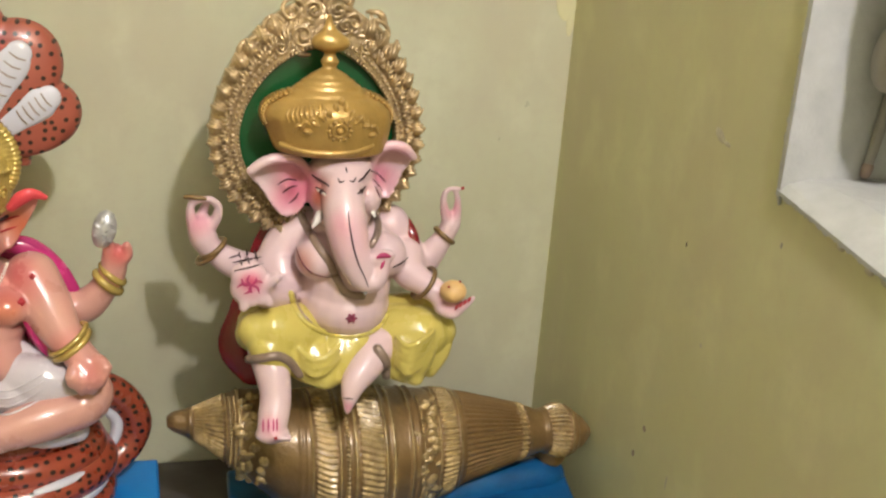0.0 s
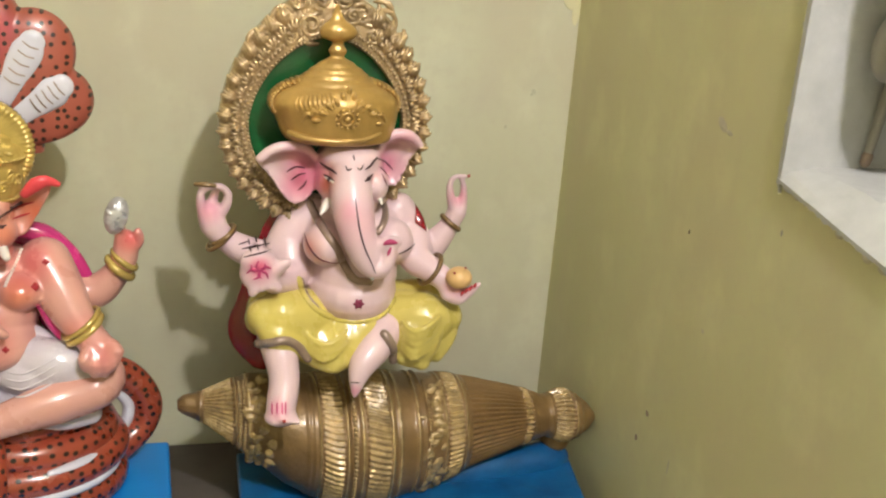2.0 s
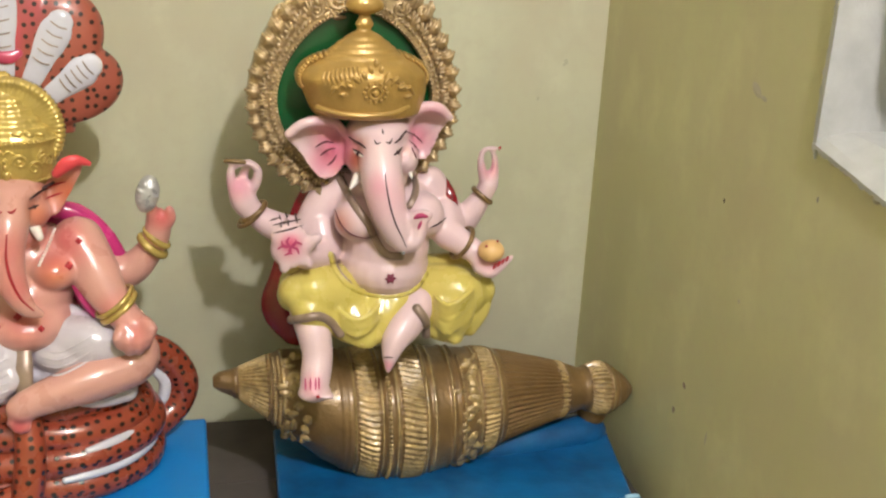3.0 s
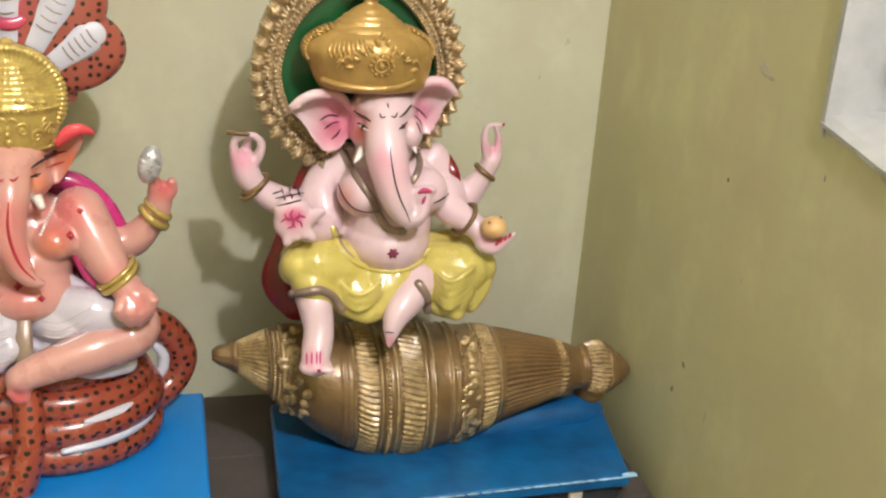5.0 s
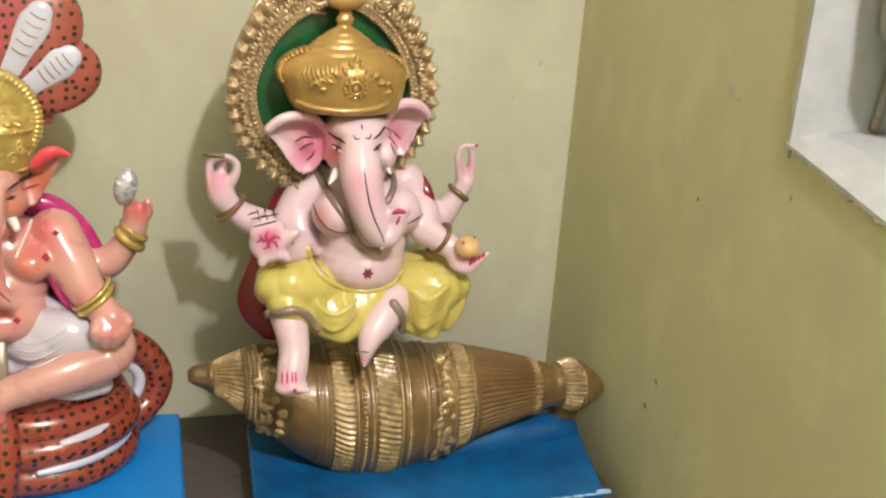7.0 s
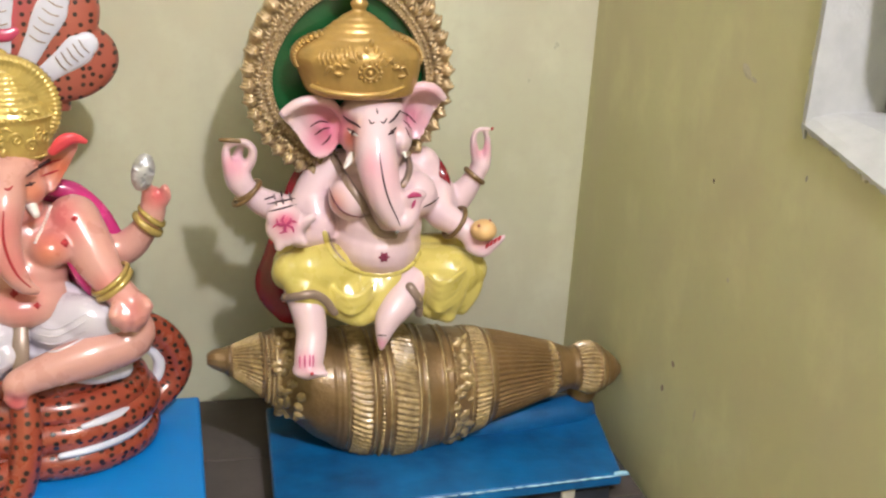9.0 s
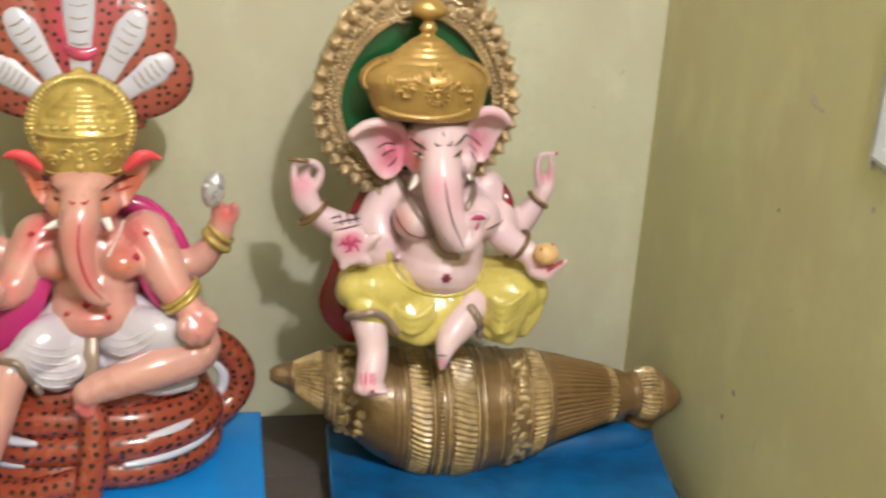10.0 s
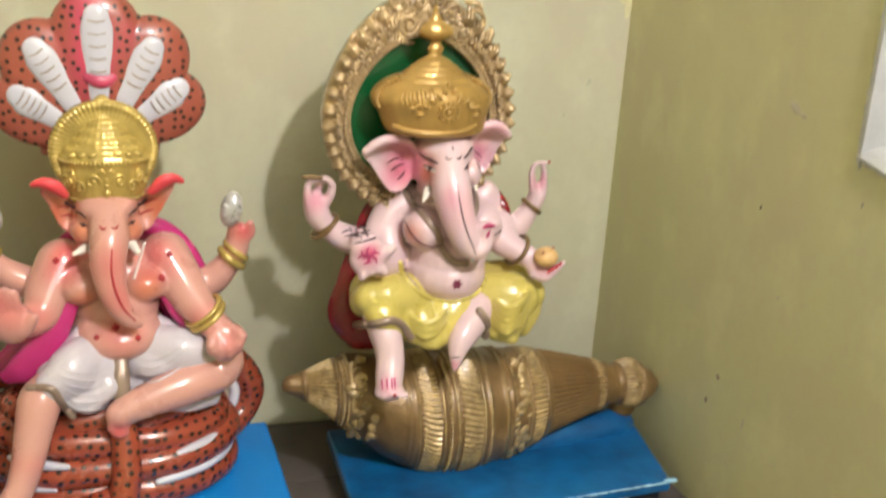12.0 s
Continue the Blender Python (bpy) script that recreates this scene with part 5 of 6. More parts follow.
    turned(bm, (B.x, B.y), fine(prof, 0.002), 0.80, 96, lambda z, a, r: 0.0005 * math.sin(30 * a))
    # disc behind it with a ribbed rim
    D, seg, rows = B + Vector((0, -0.008, 0.0550)), 64 * 4, []
    for f, y in ((0.30, -0.006), (0.78, -0.005), (0.84, -0.003), (0.88, -0.005), (0.96, -0.004), (1.0, 0.001), (1.0, 0.008), (0.30, 0.008)):
        rib = 0.0012 if 0.8 < f < 0.99 else 0.0
        rows.append([bm.verts.new((D.x + 0.0605 * f * (1 + (0.025 if f > 0.99 and k % 4 < 2 else 0)) * math.sin(2 * math.pi * k / seg), D.y + y - (rib if k % 4 < 2 else 0), D.z + 0.0600 * f * math.cos(2 * math.pi * k / seg))) for k in range(seg)])
    for a, b in zip(rows, rows[1:]):
        for k in range(seg):
            bm.faces.new((a[k], a[(k + 1) % seg], b[(k + 1) % seg], b[k]))

    def on_crown(a, h, lift=0.0):
        r = float(np.interp(h, [p[1] - B.z for p in prof], [p[2] for p in prof])) + lift
        return (B.x + r * math.sin(a), B.y - 0.80 * r * math.cos(a), B.z + h)

    for k in range(34):
        ell(bm, on_crown(-1.5 + 3.0 * k / 33, 0.0485), (0.0021, 0.0024, 0.0021), seg=8)
        ell(bm, on_crown(-1.4 + 2.8 * k / 33, 0.003), (0.0019, 0.0022, 0.0019), seg=8)
    # scrollwork on the band
    for a0, h0, hand in ((-1.0, 0.024, 1), (-0.62, 0.019, -1), (-0.30, 0.027, 1), (0.30, 0.027, -1), (0.62, 0.019, 1), (1.0, 0.024, -1)):
        tube(bm, [(*on_crown(a0 + hand * 0.17 * (1 - k / 17) * math.cos(k * 0.55), h0 + 0.0085 * (1 - k / 17) * math.sin(k * 0.55), 0.0008), 0.0019) for k in range(15)], 8, 0.003)
        tube(bm, [(*on_crown(a0 + hand * 0.10, h0 + 0.010, 0.0006), 0.0012), (*on_crown(a0 + hand * 0.22, h0 + 0.014, 0.0010), 0.0022), (*on_crown(a0 + hand * 0.30, h0 + 0.008, 0.0006), 0.0010)], 8, 0.003)
    for dz, w in ((0.0, 0.0058), (0.0095, 0.0040), (0.0165, 0.0030)):
        ell(bm, on_crown(0, 0.013 + dz, 0.0005), (w * 0.8, 0.004, w), seg=12)
    for hand in (-1, 1):
        for q in range(3):
            ell(bm, on_crown(hand * (0.28 + 0.25 * q), 0.058 - 0.001 * q, 0.001), (0.0055, 0.003, 0.0030), (0, hand * 15, 0), seg=10)
    tube(s.crisp(INK), [(B.x + 0.048 * math.sin(q * 0.3), B.y - 0.036 * math.cos(q * 0.3), B.z - 0.007 - 0.004 * math.cos(q * 0.6), 0.0020) for q in range(-4, 5)], 8, 0.006)

    # flesh
    k_ = s.soft(SKIN_PEACH)
    ell(k_, (-0.7736, -0.2150, 1.0269), (0.0563, 0.070, 0.0375))
    ell(k_, (-0.7740, -0.2380, 1.0330), (0.0540, 0.062, 0.0330))
    ell(k_, (-0.7744, -0.2150, 1.0605), (0.0536, 0.060, 0.0415))
    ell(k_, (-0.7774, -0.2050, 1.1005), (0.0670, 0.050, 0.0375))
    ell(k_, (-0.8122, -0.2400, 1.0931), (0.0281, 0.032, 0.0228))
    ell(k_, (-0.7407, -0.2400, 1.0924), (0.0281, 0.032, 0.0228))
    ell(k_, (-0.7816, -0.2200, 1.1735), (0.0402, 0.048, 0.0308))
    ell(k_, (-0.7810, -0.2320, 1.1878), (0.0362, 0.040, 0.0201))
    ell(k_, (-0.8043, -0.2350, 1.1613), (0.0188, 0.030, 0.0174))
    ell(k_, (-0.7583, -0.2350, 1.1613), (0.0188, 0.030, 0.0174))
    ell(k_, (-0.7821, -0.2250, 1.1368), (0.0375, 0.038, 0.0201))
    tube(k_, [(-0.7805, -0.2550, 1.1785, 0.0218), (-0.7815, -0.2750, 1.1585, 0.0222), (-0.7841, -0.2870, 1.1359, 0.0203), (-0.7818, -0.2950, 1.1118, 0.0178), (-0.7745, -0.3020, 1.0891, 0.0140), (-0.7634, -0.3060, 1.0726, 0.0096), (-0.7522, -0.3060, 1.0668, 0.0051)], 24, 0.005)
    # ears, folded forward
    dish(k_, [(-0.8116, -0.2250, 1.1936), (-0.8282, -0.2350, 1.2088), (-0.8473, -0.2420, 1.2162), (-0.8537, -0.2420, 1.2095), (-0.8442, -0.2380, 1.1895), (-0.8345, -0.2360, 1.1671), (-0.8222, -0.2360, 1.1548), (-0.8093, -0.2350, 1.1648)], (-0.8263, -0.2280, 1.1829), 0.008, 0.005)
    dish(k_, [(-0.7504, -0.2250, 1.1939), (-0.7323, -0.2350, 1.2095), (-0.7081, -0.2420, 1.2172), (-0.7029, -0.2420, 1.2119), (-0.7118, -0.2380, 1.1914), (-0.7208, -0.2360, 1.1756), (-0.7351, -0.2360, 1.1547), (-0.7505, -0.2350, 1.1648)], (-0.7324, -0.2280, 1.1833), 0.008, 0.005)
    # rear arms
    tube(k_, [(-0.8338, -0.2000, 1.0989, 0.0243), (-0.8593, -0.2000, 1.0831, 0.0203), (-0.8895, -0.2000, 1.0935, 0.0188), (-0.9132, -0.2030, 1.1163, 0.0146), (-0.9219, -0.2060, 1.1358, 0.0152), (-0.9240, -0.2080, 1.1518, 0.0131)])
    tube(k_, [(-0.9327, -0.2100, 1.1372, 0.0085), (-0.9377, -0.2140, 1.1505, 0.0059), (-0.9330, -0.2160, 1.1615, 0.0052)], 12, 0.004)
    tube(k_, [(-0.9191, -0.2120, 1.1518, 0.0092), (-0.9140, -0.2160, 1.1670, 0.0058)], 12, 0.004)
    tube(k_, [(-0.7190, -0.2000, 1.0982, 0.0247), (-0.6896, -0.2000, 1.0757, 0.0222), (-0.6586, -0.2000, 1.0739, 0.0209), (-0.6350, -0.2030, 1.0988, 0.0159), (-0.6255, -0.2060, 1.1221, 0.0158), (-0.6247, -0.2080, 1.1389, 0.0137)])
    tube(k_, [(-0.6178, -0.2100, 1.1309, 0.0089), (-0.6088, -0.2140, 1.1410, 0.0061), (-0.6107, -0.2160, 1.1519, 0.0054)], 12, 0.004)
    tube(k_, [(-0.6291, -0.2120, 1.1418, 0.0089), (-0.6312, -0.2160, 1.1576, 0.0061)], 12, 0.004)
    # blessing hand
    tube(k_, [(-0.8337, -0.2150, 1.1119, 0.0307), (-0.8500, -0.2350, 1.0843, 0.0278), (-0.8632, -0.2550, 1.0643, 0.0223), (-0.8834, -0.2750, 1.0628, 0.0167)])
    ell(k_, (-0.8912, -0.2850, 1.0709), (0.0241, 0.013, 0.0268), (0, -12, 0))
    for u0, v0, u1, v1 in ((175, 520, 160, 488), (186, 512, 174, 476), (198, 508, 190, 472), (210, 510, 205, 478)):
        a, b = Vector((-0.8963, -0.2880, 1.0861)), Vector((-0.8957, -0.2920, 1.0878))
        tube(k_, [(a.x + (u0 - 190) * 0.00064, a.y, a.z + (510 - v0) * 0.00066, 0.0074), (b.x + (u1 - 190) * 0.00064, b.y, b.z + (510 - v1) * 0.00066, 0.0054)], 12, 0.004)
    tube(k_, [(-0.8776, -0.2900, 1.0624, 0.0089), (-0.8679, -0.2940, 1.0779, 0.0070)], 12, 0.004)
    # giving hand
    tube(k_, [(-0.7152, -0.2150, 1.1149, 0.0311), (-0.6976, -0.2350, 1.0864, 0.0283), (-0.6829, -0.2580, 1.0667, 0.0227), (-0.6678, -0.2780, 1.0513, 0.0186), (-0.6551, -0.2900, 1.0392, 0.0185)])
    for u, v in ((552, 590), (565, 600), (580, 600), (592, 590), (598, 574)):
        a = Vector((-0.6558, -0.3000, 1.0417))
        tube(k_, [(a.x + (u - 572) * 0.00050, a.y + 0.002, a.z + (575 - v) * 0.0002 + 0.004, 0.0090), (a.x + (u - 572) * 0.00080, a.y - 0.010, a.z + (575 - v) * 0.00055, 0.0074), (a.x + (u - 572) * 0.00070, a.y - 0.006, a.z + (575 - v) * 0.00080 - 0.006, 0.0062)], 12, 0.004)
    # legs
    tube(k_, [(-0.8581, -0.2920, 0.9844, 0.0235), (-0.8657, -0.3020, 0.9774, 0.0253), (-0.8738, -0.3150, 0.9497, 0.0220), (-0.8827, -0.3300, 0.9145, 0.0187), (-0.8940, -0.3420, 0.8851, 0.0167), (-0.9059, -0.3520, 0.8711, 0.0167)])
    ell(k_, (-0.9105, -0.3560, 0.8680), (0.0228, 0.026, 0.0121), (0, -25, 0))
    for u, v in ((148, 870), (155, 880), (166, 886)):
        a = Vector((-0.9188, -0.3720, 0.8700))
        ell(k_, (a.x + (u - 155) * 0.00063, a.y, a.z + (878 - v) * 0.00065), (0.0060, 0.009, 0.0054), seg=12)
    tube(k_, [(-0.6532, -0.2700, 0.9999, 0.0244), (-0.6520, -0.2740, 0.9944, 0.0251), (-0.6616, -0.2800, 0.9840, 0.0243), (-0.7021, -0.2950, 0.9779, 0.0253), (-0.7414, -0.3060, 0.9699, 0.0211), (-0.7672, -0.3120, 0.9629, 0.0183), (-0.7788, -0.3160, 0.9580, 0.0170)])
    for q, (u, v) in enumerate(((372, 738), (380, 742), (388, 740), (366, 728))):
        a, b = Vector((-0.7788, -0.3180, 0.9540)), Vector((-0.7814, -0.3240, 0.9382))
        tube(k_, [(a.x + (u - 378) * 0.0005, a.y, a.z, 0.0074), (b.x + (u - 378) * 0.00066, b.y, b.z + (738 - v) * 0.00066, 0.0054)], 12, 0.004)
    # white waistcloth
    w_ = s.soft(WHITE)
    tube(w_, [(-0.7823, -0.2150, 0.9852, 0.0306), (-0.8173, -0.2550, 0.9904, 0.0363), (-0.8322, -0.2820, 0.9837, 0.0303), (-0.8128, -0.2900, 0.9695, 0.0172)], flat=0.8)
    tube(w_, [(-0.8351, -0.2300, 0.9936, 0.0300), (-0.8488, -0.2720, 0.9849, 0.0238), (-0.8563, -0.2850, 0.9800, 0.0158)])
    tube(w_, [(-0.8036, -0.2720, 0.9837, 0.0280), (-0.8035, -0.2850, 0.9666, 0.0173)], flat=0.7)
    tube(w_, [(-0.7941, -0.2500, 1.0098, 0.0309), (-0.8260, -0.2880, 1.0056, 0.0340), (-0.8484, -0.3000, 0.9933, 0.0246)], flat=0.85)
    tube(w_, [(-0.7995, -0.2850, 0.9976, 0.0303), (-0.8124, -0.2960, 0.9756, 0.0223)], flat=0.7)
    tube(w_, [(-0.7512, -0.2500, 1.0104, 0.0298), (-0.7082, -0.2720, 1.0126, 0.0308), (-0.6716, -0.2720, 1.0073, 0.0243)], flat=0.9)
    tube(w_, [(-0.7721, -0.2150, 0.9850, 0.0306), (-0.7345, -0.2350, 0.9938, 0.0371), (-0.6940, -0.2450, 0.9940, 0.0316), (-0.6737, -0.2500, 0.9860, 0.0234)])
    tube(w_, [(-0.7513, -0.2550, 0.9888, 0.0203), (-0.7414, -0.2780, 0.9701, 0.0202), (-0.7017, -0.2850, 0.9537, 0.0162), (-0.6673, -0.2700, 0.9485, 0.0137)], flat=0.7)
    tube(w_, [(-0.8060, -0.2380, 1.0480, 0.0110), (-0.8150, -0.2560, 1.0260, 0.0200), (-0.8300, -0.2760, 1.0000, 0.0260)])
    tube(w_, [(-0.7380, -0.2360, 1.0400, 0.0130), (-0.7140, -0.2480, 1.0200, 0.0220), (-0.6960, -0.2580, 1.0030, 0.0230)])
    tube(w_, [(-0.8420, -0.2940, 0.9860, 0.0190), (-0.8160, -0.2990, 0.9720, 0.0160), (-0.7900, -0.2960, 0.9860, 0.0160)])
    ell(w_, (-0.7720, -0.2250, 0.9760), (0.0871, 0.058, 0.0174))
    ell(w_, (-0.8135, -0.2620, 0.9998), (0.0442, 0.040, 0.0308))
    ell(w_, (-0.7293, -0.2580, 1.0018), (0.0469, 0.040, 0.0281))
    # shawl
    m_ = s.soft(MAGENTA)
    tube(m_, [(-0.8213, -0.1750, 1.1222, 0.0178), (-0.8388, -0.1800, 1.0838, 0.0289), (-0.8468, -0.1850, 1.0336, 0.0319), (-0.8679, -0.1900, 0.9981, 0.0320), (-0.8986, -0.1950, 0.9766, 0.0222)], flat=0.45)
    tube(m_, [(-0.8230, -0.2500, 1.0820, 0.0100), (-0.8420, -0.2560, 1.0520, 0.0170), (-0.8620, -0.2580, 1.0200, 0.0210), (-0.8850, -0.2540, 0.9960, 0.0190), (-0.9000, -0.2480, 0.9860, 0.0120)], flat=0.4)
    tube(m_, [(-0.8365, -0.2000, 1.0098, 0.0235), (-0.8779, -0.2000, 0.9801, 0.0180)], flat=0.5)
    tube(m_, [(-0.7473, -0.1750, 1.1257, 0.0180), (-0.7132, -0.1780, 1.1045, 0.0278), (-0.6823, -0.1850, 1.0921, 0.0154), (-0.6685, -0.1900, 1.0752, 0.0084)], flat=0.45)
    tube(m_, [(-0.7480, -0.2000, 1.1520, 0.0090), (-0.7180, -0.1950, 1.1440, 0.0130), (-0.6900, -0.1930, 1.1160, 0.0135), (-0.6700, -0.1960, 1.0880, 0.0090)])
    tube(m_, [(-0.7180, -0.2420, 1.0780, 0.0080), (-0.7020, -0.2500, 1.0520, 0.0100), (-0.6890, -0.2560, 1.0360, 0.0080)])
    tube(m_, [(-0.7204, -0.2000, 1.0760, 0.0193), (-0.7036, -0.2150, 1.0446, 0.0180), (-0.6899, -0.2200, 1.0224, 0.0125)], flat=0.5)
    s.blend(0.0024, 5)

    def stroke(mat, pts, width, proud=0.0, taper=True):
        s.stroke(mat, pts, width, BRUSH_LEFT, 0.003, taper, proud)

    # ornaments
    gold = s.crisp(GOLD_BRIGHT)
    for c, tilt, r, w in (((-0.9155, -0.2040, 1.1181), -42, 25, 8), ((-0.9226, -0.2050, 1.1262), -42, 25, 6), ((-0.6318, -0.2040, 1.1037), 40, 26, 8), ((-0.6266, -0.2050, 1.1144), 40, 25, 6), ((-0.6715, -0.2720, 1.0560), -38, 36, 6), ((-0.6754, -0.2680, 1.0615), -38, 38, 5)):
        m = pose(*c, 0, tilt, 0)
        tube(gold, [(*(m @ Vector((r * 0.00065 * math.cos(q * 0.5236), r * 0.00065 * math.sin(q * 0.5236), 0))), w * 0.00065) for q in range(12)], 10, 0.005, closed=True)
    for c, tilt in (((-0.9101, -0.2220, 1.1799), -20), ((-0.6347, -0.2220, 1.1739), 12)):
        ell(s.crisp(SILVER), c, (0.0134, 0.013, 0.0228), (0, tilt, 0), 20)
        for q in range(7):
            a = q * 0.9
            ell(s.crisp(SILVER), Vector(c) + Vector((0.0060 * math.cos(a), -0.0065, 0.011 * math.sin(a))), (0.0042, 0.0050, 0.0075), (0, tilt + 90 - math.degrees(a), 0), 10)
    tube(s.crisp(IVORY), [(-0.8051, -0.2550, 1.1451, 0.0058), (-0.8133, -0.2660, 1.1451, 0.0045), (-0.8205, -0.2720, 1.1440, 0.0019)], 12, 0.004)
    tube(s.crisp(IVORY), [(-0.7557, -0.2550, 1.1477, 0.0065), (-0.7505, -0.2680, 1.1422, 0.0045)], 12, 0.004)
    for q in range(12):
        t = q / 11
        stroke(IVORY, [(*(Vector((-0.7403, -0.2700, 1.1518)).lerp(Vector((-0.7545, -0.2800, 1.1144)), t)),), (*(Vector((-0.7397, -0.2700, 1.1504)).lerp(Vector((-0.7538, -0.2800, 1.1130)), t)),)], 0.0027)
    # ear tips in red, orange folds
    for pts in ([(-0.8604, -0.2450, 1.2196, 0.0032), (-0.8489, -0.2500, 1.2232, 0.0063), (-0.8368, -0.2500, 1.2187, 0.0082), (-0.8264, -0.2450, 1.2066, 0.0051)], [(-0.6954, -0.2450, 1.2183, 0.0032), (-0.7070, -0.2500, 1.2237, 0.0064), (-0.7184, -0.2500, 1.2196, 0.0083), (-0.7298, -0.2450, 1.2072, 0.0052)]):
        tube(s.crisp(CORAL), pts, 12, 0.005, flat=0.7)
    for pts in ([(-0.8347, -0.2400, 1.1902), (-0.8253, -0.2400, 1.1916), (-0.8160, -0.2400, 1.1876)], [(-0.8313, -0.2400, 1.1794), (-0.8225, -0.2400, 1.1808), (-0.8150, -0.2400, 1.1781)], [(-0.7452, -0.2400, 1.1879), (-0.7349, -0.2400, 1.1934), (-0.7234, -0.2400, 1.1961)], [(-0.7453, -0.2400, 1.1769), (-0.7363, -0.2400, 1.1810), (-0.7273, -0.2400, 1.1838)]):
        stroke(BLOOD, pts, 0.0013)
    for pts in ([(-0.8167, -0.2500, 1.1882), (-0.8106, -0.2500, 1.1855), (-0.8045, -0.2500, 1.1788)], [(-0.7579, -0.2500, 1.1803), (-0.7502, -0.2500, 1.1871), (-0.7451, -0.2500, 1.1912)], [(-0.8121, -0.2500, 1.1734), (-0.8035, -0.2500, 1.1693)], [(-0.7593, -0.2500, 1.1693), (-0.7504, -0.2500, 1.1734)]):
        stroke(INK, pts, 0.0016)
    stroke(INK, [(-0.8091, -0.2500, 1.1713), (-0.8072, -0.2500, 1.1707)], 0.0030)
    stroke(INK, [(-0.7555, -0.2500, 1.1707), (-0.7536, -0.2500, 1.1721)], 0.0030)
    for pts in ([(-0.7917, -0.2600, 1.1728), (-0.7881, -0.2600, 1.1687), (-0.7843, -0.2600, 1.1701)], [(-0.7780, -0.2600, 1.1701), (-0.7743, -0.2600, 1.1687), (-0.7704, -0.2600, 1.1728)]):
        stroke(BLOOD, pts, 0.0016)
    stroke(BLOOD, [(-0.7796, -0.3000, 1.1576), (-0.7813, -0.3000, 1.1308), (-0.7780, -0.3000, 1.1069), (-0.7696, -0.3000, 1.0840), (-0.7572, -0.3000, 1.0684)], 0.0017)
    for u, v, w in ((287, 420, 7), (483, 420, 6), (467, 464, 8), (381, 553, 9), (420, 577, 6.5), (347, 570, 5.5)):
        p = Vector((-0.7792, -0.2700, 1.0839)) + Vector(((u - 380) * 0.00064, 0, (500 - v) * 0.00066))
        stroke(BLOOD, [tuple(p - Vector((0.002, 0, 0))), tuple(p + Vector((0.002, 0, 0)))], w * 0.00067)
    stroke(BAND, [(-0.8765, -0.3100, 0.9992), (-0.8537, -0.3100, 0.9958), (-0.8420, -0.3100, 0.9752), (-0.8312, -0.3100, 0.9587)], 0.0047, 0, False)
    tube(s.crisp(BAND), [(-0.7745, -0.2850, 1.0200, 0.0080), (-0.7750, -0.3000, 0.9980, 0.0100), (-0.7750, -0.3080, 0.9740, 0.0090)], 14, 0.006, flat=0.4)
    # shallow ripples of the waistcloth
    for k in range(6):
        z = 1.018 - 0.0095 * k
        stroke(WHITE, [(-0.8460 + 0.002 * k, -0.3000, z), (-0.8260, -0.3000, z - 0.009), (-0.8060, -0.3000, z - 0.011), (-0.7900, -0.3000, z - 0.006)], 0.0016)
    for k in range(4):
        z = 1.020 - 0.0095 * k
        stroke(WHITE, [(-0.7560, -0.2900, z - 0.004), (-0.7380, -0.2900, z - 0.008), (-0.7180, -0.2900, z), (-0.7000, -0.2800, z + 0.006)], 0.0015)
    # airbrushed tints
    P, RED_, WARM = (1.0, 0.64, 0.70), (1.0, 0.36, 0.44), (1.0, 0.66, 0.46)
    for dx, dz, r in ((-0.020, 0.105, 0.045), (0.020, 0.120, 0.040), (-0.012, 0.160, 0.035), (0.0, 0.075, 0.030)):
        s.spots.append((HC + Vector((dx, -0.017, dz)), r, (1.5, 0.55, 2.0)))
    for c, r, tint in (((-0.7802, -0.3100, 1.1414), 0.040, P), ((-0.8420, -0.2600, 1.1250), 0.040, P), ((-0.7180, -0.2600, 1.1250), 0.040, P), ((-0.7700, -0.2850, 1.0800), 0.030, P), ((-0.8650, -0.2700, 1.0700), 0.030, P), ((-0.6750, -0.2800, 1.0550), 0.030, P), ((-0.6900, -0.2200, 1.0750), 0.030, P), ((-0.8820, -0.3300, 0.9150), 0.030, P), ((-0.7716, -0.3100, 1.1008), 0.030, P), ((-0.8093, -0.2600, 1.1667), 0.024, WARM), ((-0.7529, -0.2600, 1.1667), 0.024, WARM), ((-0.8285, -0.2400, 1.1902), 0.030, WARM), ((-0.7305, -0.2400, 1.1907), 0.030, WARM),
                       ((-0.8925, -0.2950, 1.0856), 0.036, P), ((-0.9097, -0.2950, 1.1029), 0.024, P), ((-0.9263, -0.2150, 1.1508), 0.024, RED_), ((-0.6199, -0.2150, 1.1436), 0.024, RED_), ((-0.6508, -0.3050, 1.0367), 0.030, P), ((-0.7814, -0.3250, 0.9410), 0.024, RED_),
                       ((-0.9190, -0.3700, 0.8709), 0.024, RED_), ((-0.8452, -0.2500, 1.2232), 0.03, RED_), ((-0.7083, -0.2500, 1.2244), 0.03, RED_), ((-0.8236, -0.2400, 1.1424), 0.035, RED_), ((-0.7306, -0.2400, 1.1422), 0.035, P), ((-0.8109, -0.2700, 1.0843), 0.022, WARM), ((-0.7406, -0.2700, 1.0976), 0.03, WARM), ((-0.7729, -0.2900, 1.0500), 0.04, P), ((-0.8338, -0.2400, 1.1801), 0.028, (1.0, 0.55, 0.32)), ((-0.7260, -0.2400, 1.1824), 0.028, (1.0, 0.55, 0.32)), ((-0.7404, -0.2600, 1.1287), 0.045, P), ((-0.8300, -0.2500, 1.1184), 0.03, P)):
        s.spots.append((Vector(c), r, tint))
    return s.finish("elephant_headed_statue", (cx, cy, LEFT_TOP), "glossy peach elephant-headed statue in white cloth under a spotted five-hooded snake", "statue")


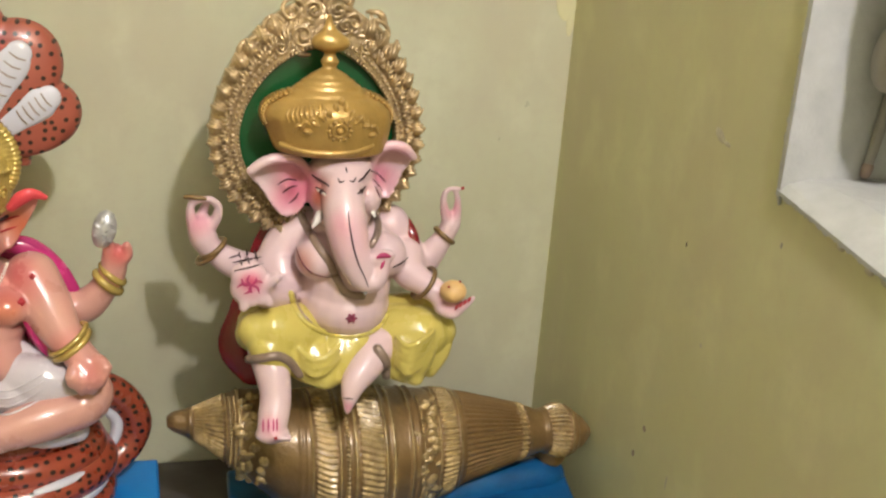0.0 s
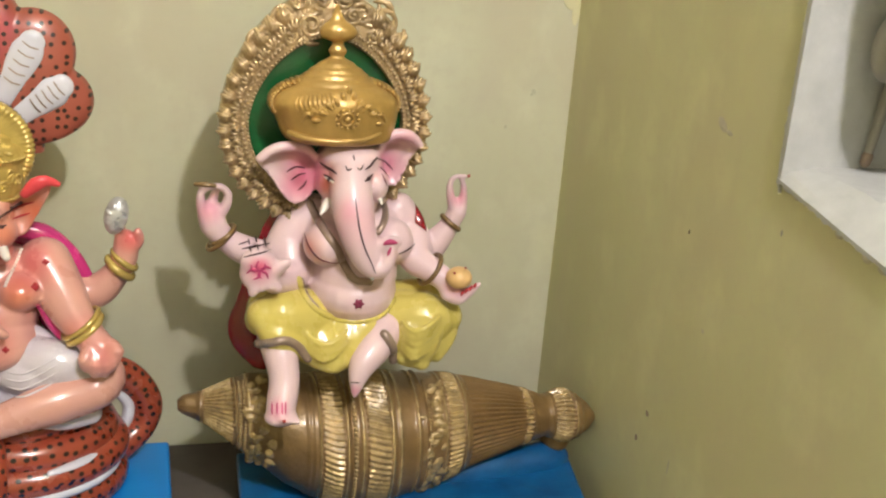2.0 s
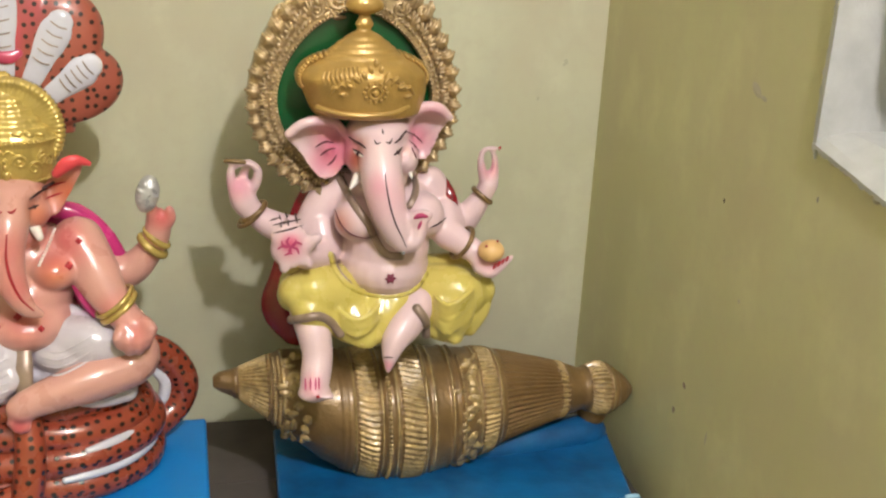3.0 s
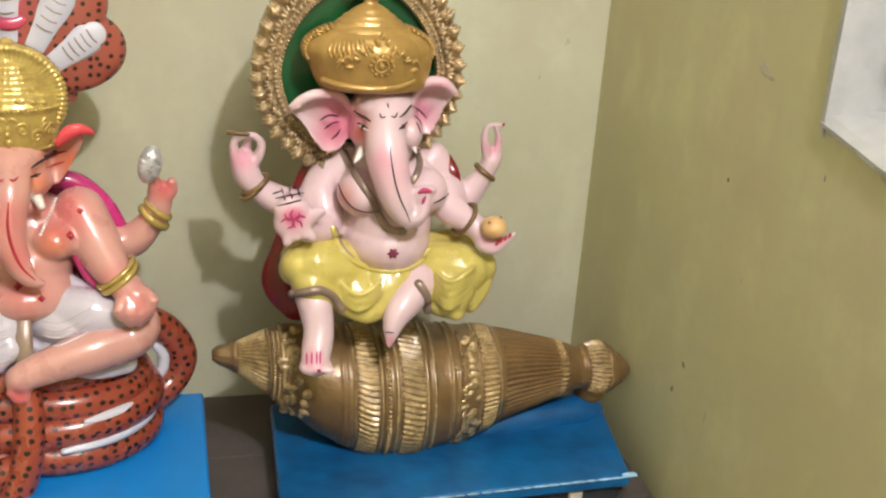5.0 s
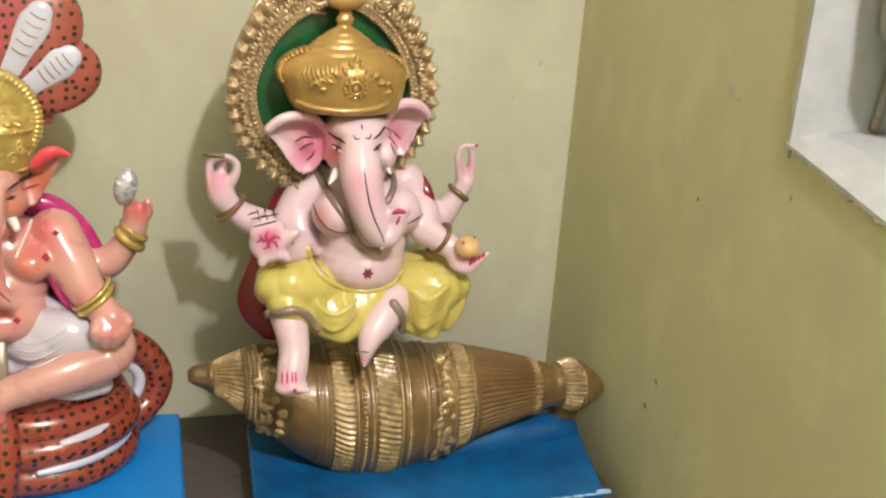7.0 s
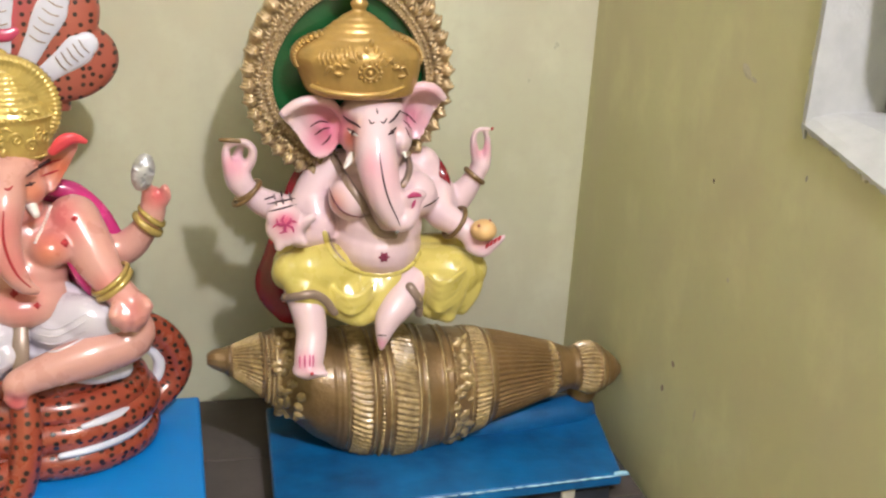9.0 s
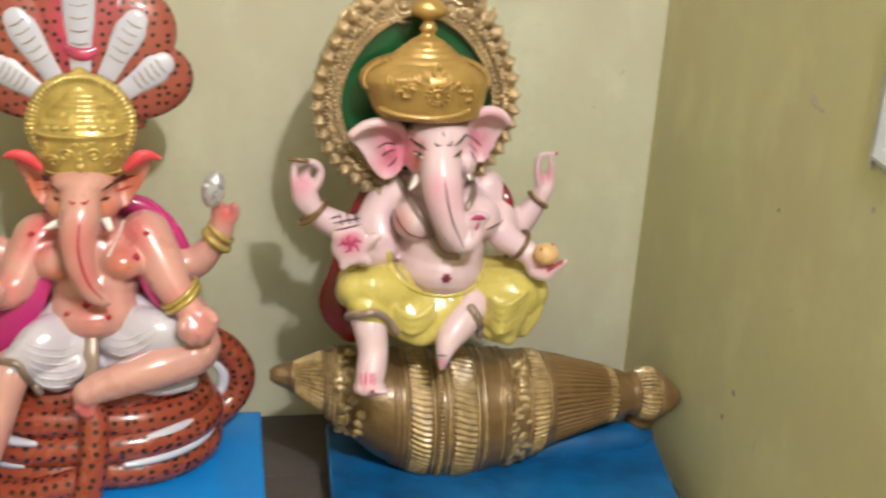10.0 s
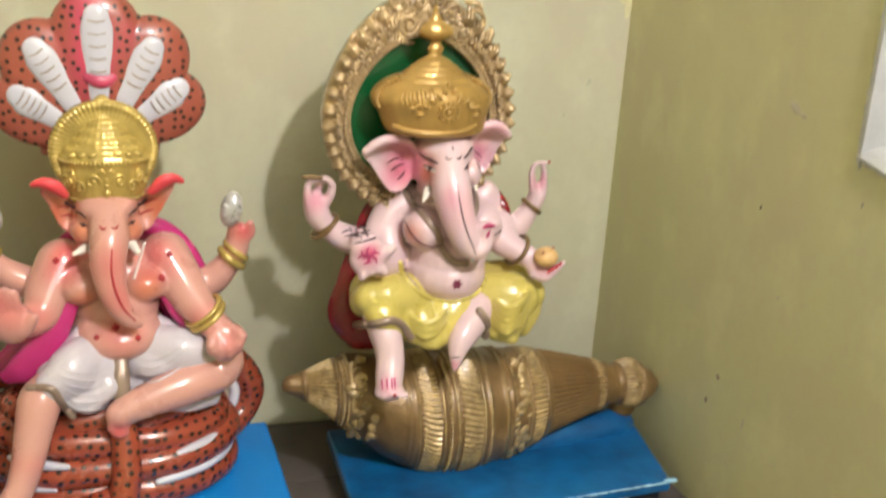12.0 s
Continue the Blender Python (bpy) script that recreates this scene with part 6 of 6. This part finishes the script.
BRUSH_LEFT = Vector((-0.78, -1.50, 1.58))
snake_statue()


# ---- the dark statue at the end of the row ----
def dark_statue():
    s = Sculpture()
    X, Y = -1.225, -0.20
    k_ = s.soft(BLACKISH)
    random.seed(21)
    for _ in range(46):
        a, h = random.uniform(0, 6.28), random.uniform(0, 1)
        c, d = Vector((X + 0.205 * math.cos(a) * random.uniform(0.6, 1.0), Y + 0.12 * math.sin(a), 0.775 + 0.10 * h)), Vector((random.uniform(0.014, 0.032), random.uniform(0.014, 0.03), random.uniform(0.012, 0.024)))
        box(k_, c - d, c + d)
    ell(k_, (X, Y, 0.81), (0.21, 0.10, 0.058))
    ell(k_, (X, Y, 1.00), (0.09, 0.06, 0.12))
    ell(k_, (X, Y - 0.01, 1.18), (0.055, 0.055, 0.07))
    tube(k_, [(X + 0.07, Y, 1.07, 0.035), (X + 0.13, Y - 0.01, 1.02, 0.032), (-1.0230, -0.2000, 1.0571, 0.0293), (-1.0143, -0.2000, 1.0715, 0.0239)], 18)
    m_ = s.soft(MAROON)
    ell(m_, (-1.0150, -0.2000, 1.0960), (0.0300, 0.0300, 0.0360))
    for k in range(4):
        tube(m_, [(-1.0300 + 0.0120 * k, -0.2240, 1.1240 - 0.003 * k, 0.0078), (-1.0280 + 0.0120 * k, -0.2340, 1.1030 - 0.003 * k, 0.0084), (-1.0260 + 0.0115 * k, -0.2280, 1.0820 - 0.003 * k, 0.0074)], 12)
    tube(m_, [(-1.0165, -0.2150, 1.1198, 0.0143), (-1.0019, -0.2180, 1.1265, 0.0117), (-0.9914, -0.2180, 1.1174, 0.0091)], 14)
    tube(m_, [(-1.0192, -0.2200, 1.0974, 0.0130), (-1.0018, -0.2220, 1.1016, 0.0104), (-0.9909, -0.2220, 1.0980, 0.0078)], 14)
    p_ = s.soft(MAGENTA)
    tube(p_, [(X + 0.02, Y - 0.06, 0.93, 0.05), (X + 0.12, Y - 0.07, 0.91, 0.045), (-1.0495, -0.2500, 0.9233, 0.0266), (-1.0287, -0.2500, 0.9301, 0.0160), (-1.0299, -0.2500, 0.8998, 0.0134)], 18)
    s.blend(0.004, 3)
    ell(s.crisp(SILVER), (-0.9867, -0.2100, 1.0981), (0.0060, 0.007, 0.0094), seg=12)
    for k in range(5):
        ell(s.crisp(BAND), Vector((-1.0116, -0.2380, 1.1258)) + Vector((0.009 * k, 0, 0.003 * math.sin(k * 2.1))), (0.004, 0.004, 0.005), seg=10)
    tube(s.crisp(BAND), [(-1.0273, -0.2360, 1.0725, 0.0026), (-1.0087, -0.2380, 1.0696, 0.0026), (-0.9955, -0.2250, 1.0710, 0.0026)], 10)
    return s.finish("dark_seated_statue", (X, Y, 0.75), "dark painted statue with a pink cloth on a black rock base", "statue")


dark_statue()

# ---- lamp fitting ----
bulb = tagged(new("wall_lamp"), "plain white bulb holder under the ceiling", "lamp")
bm = bmesh.new()
tube(bm, [(LAMP.x, LAMP.y, 3.098, 0.045), (LAMP.x, LAMP.y, 3.06, 0.04), (LAMP.x, LAMP.y, 2.93, 0.022)], 20)
part("holder", bm, WHITEWASH, bulb, "", True)
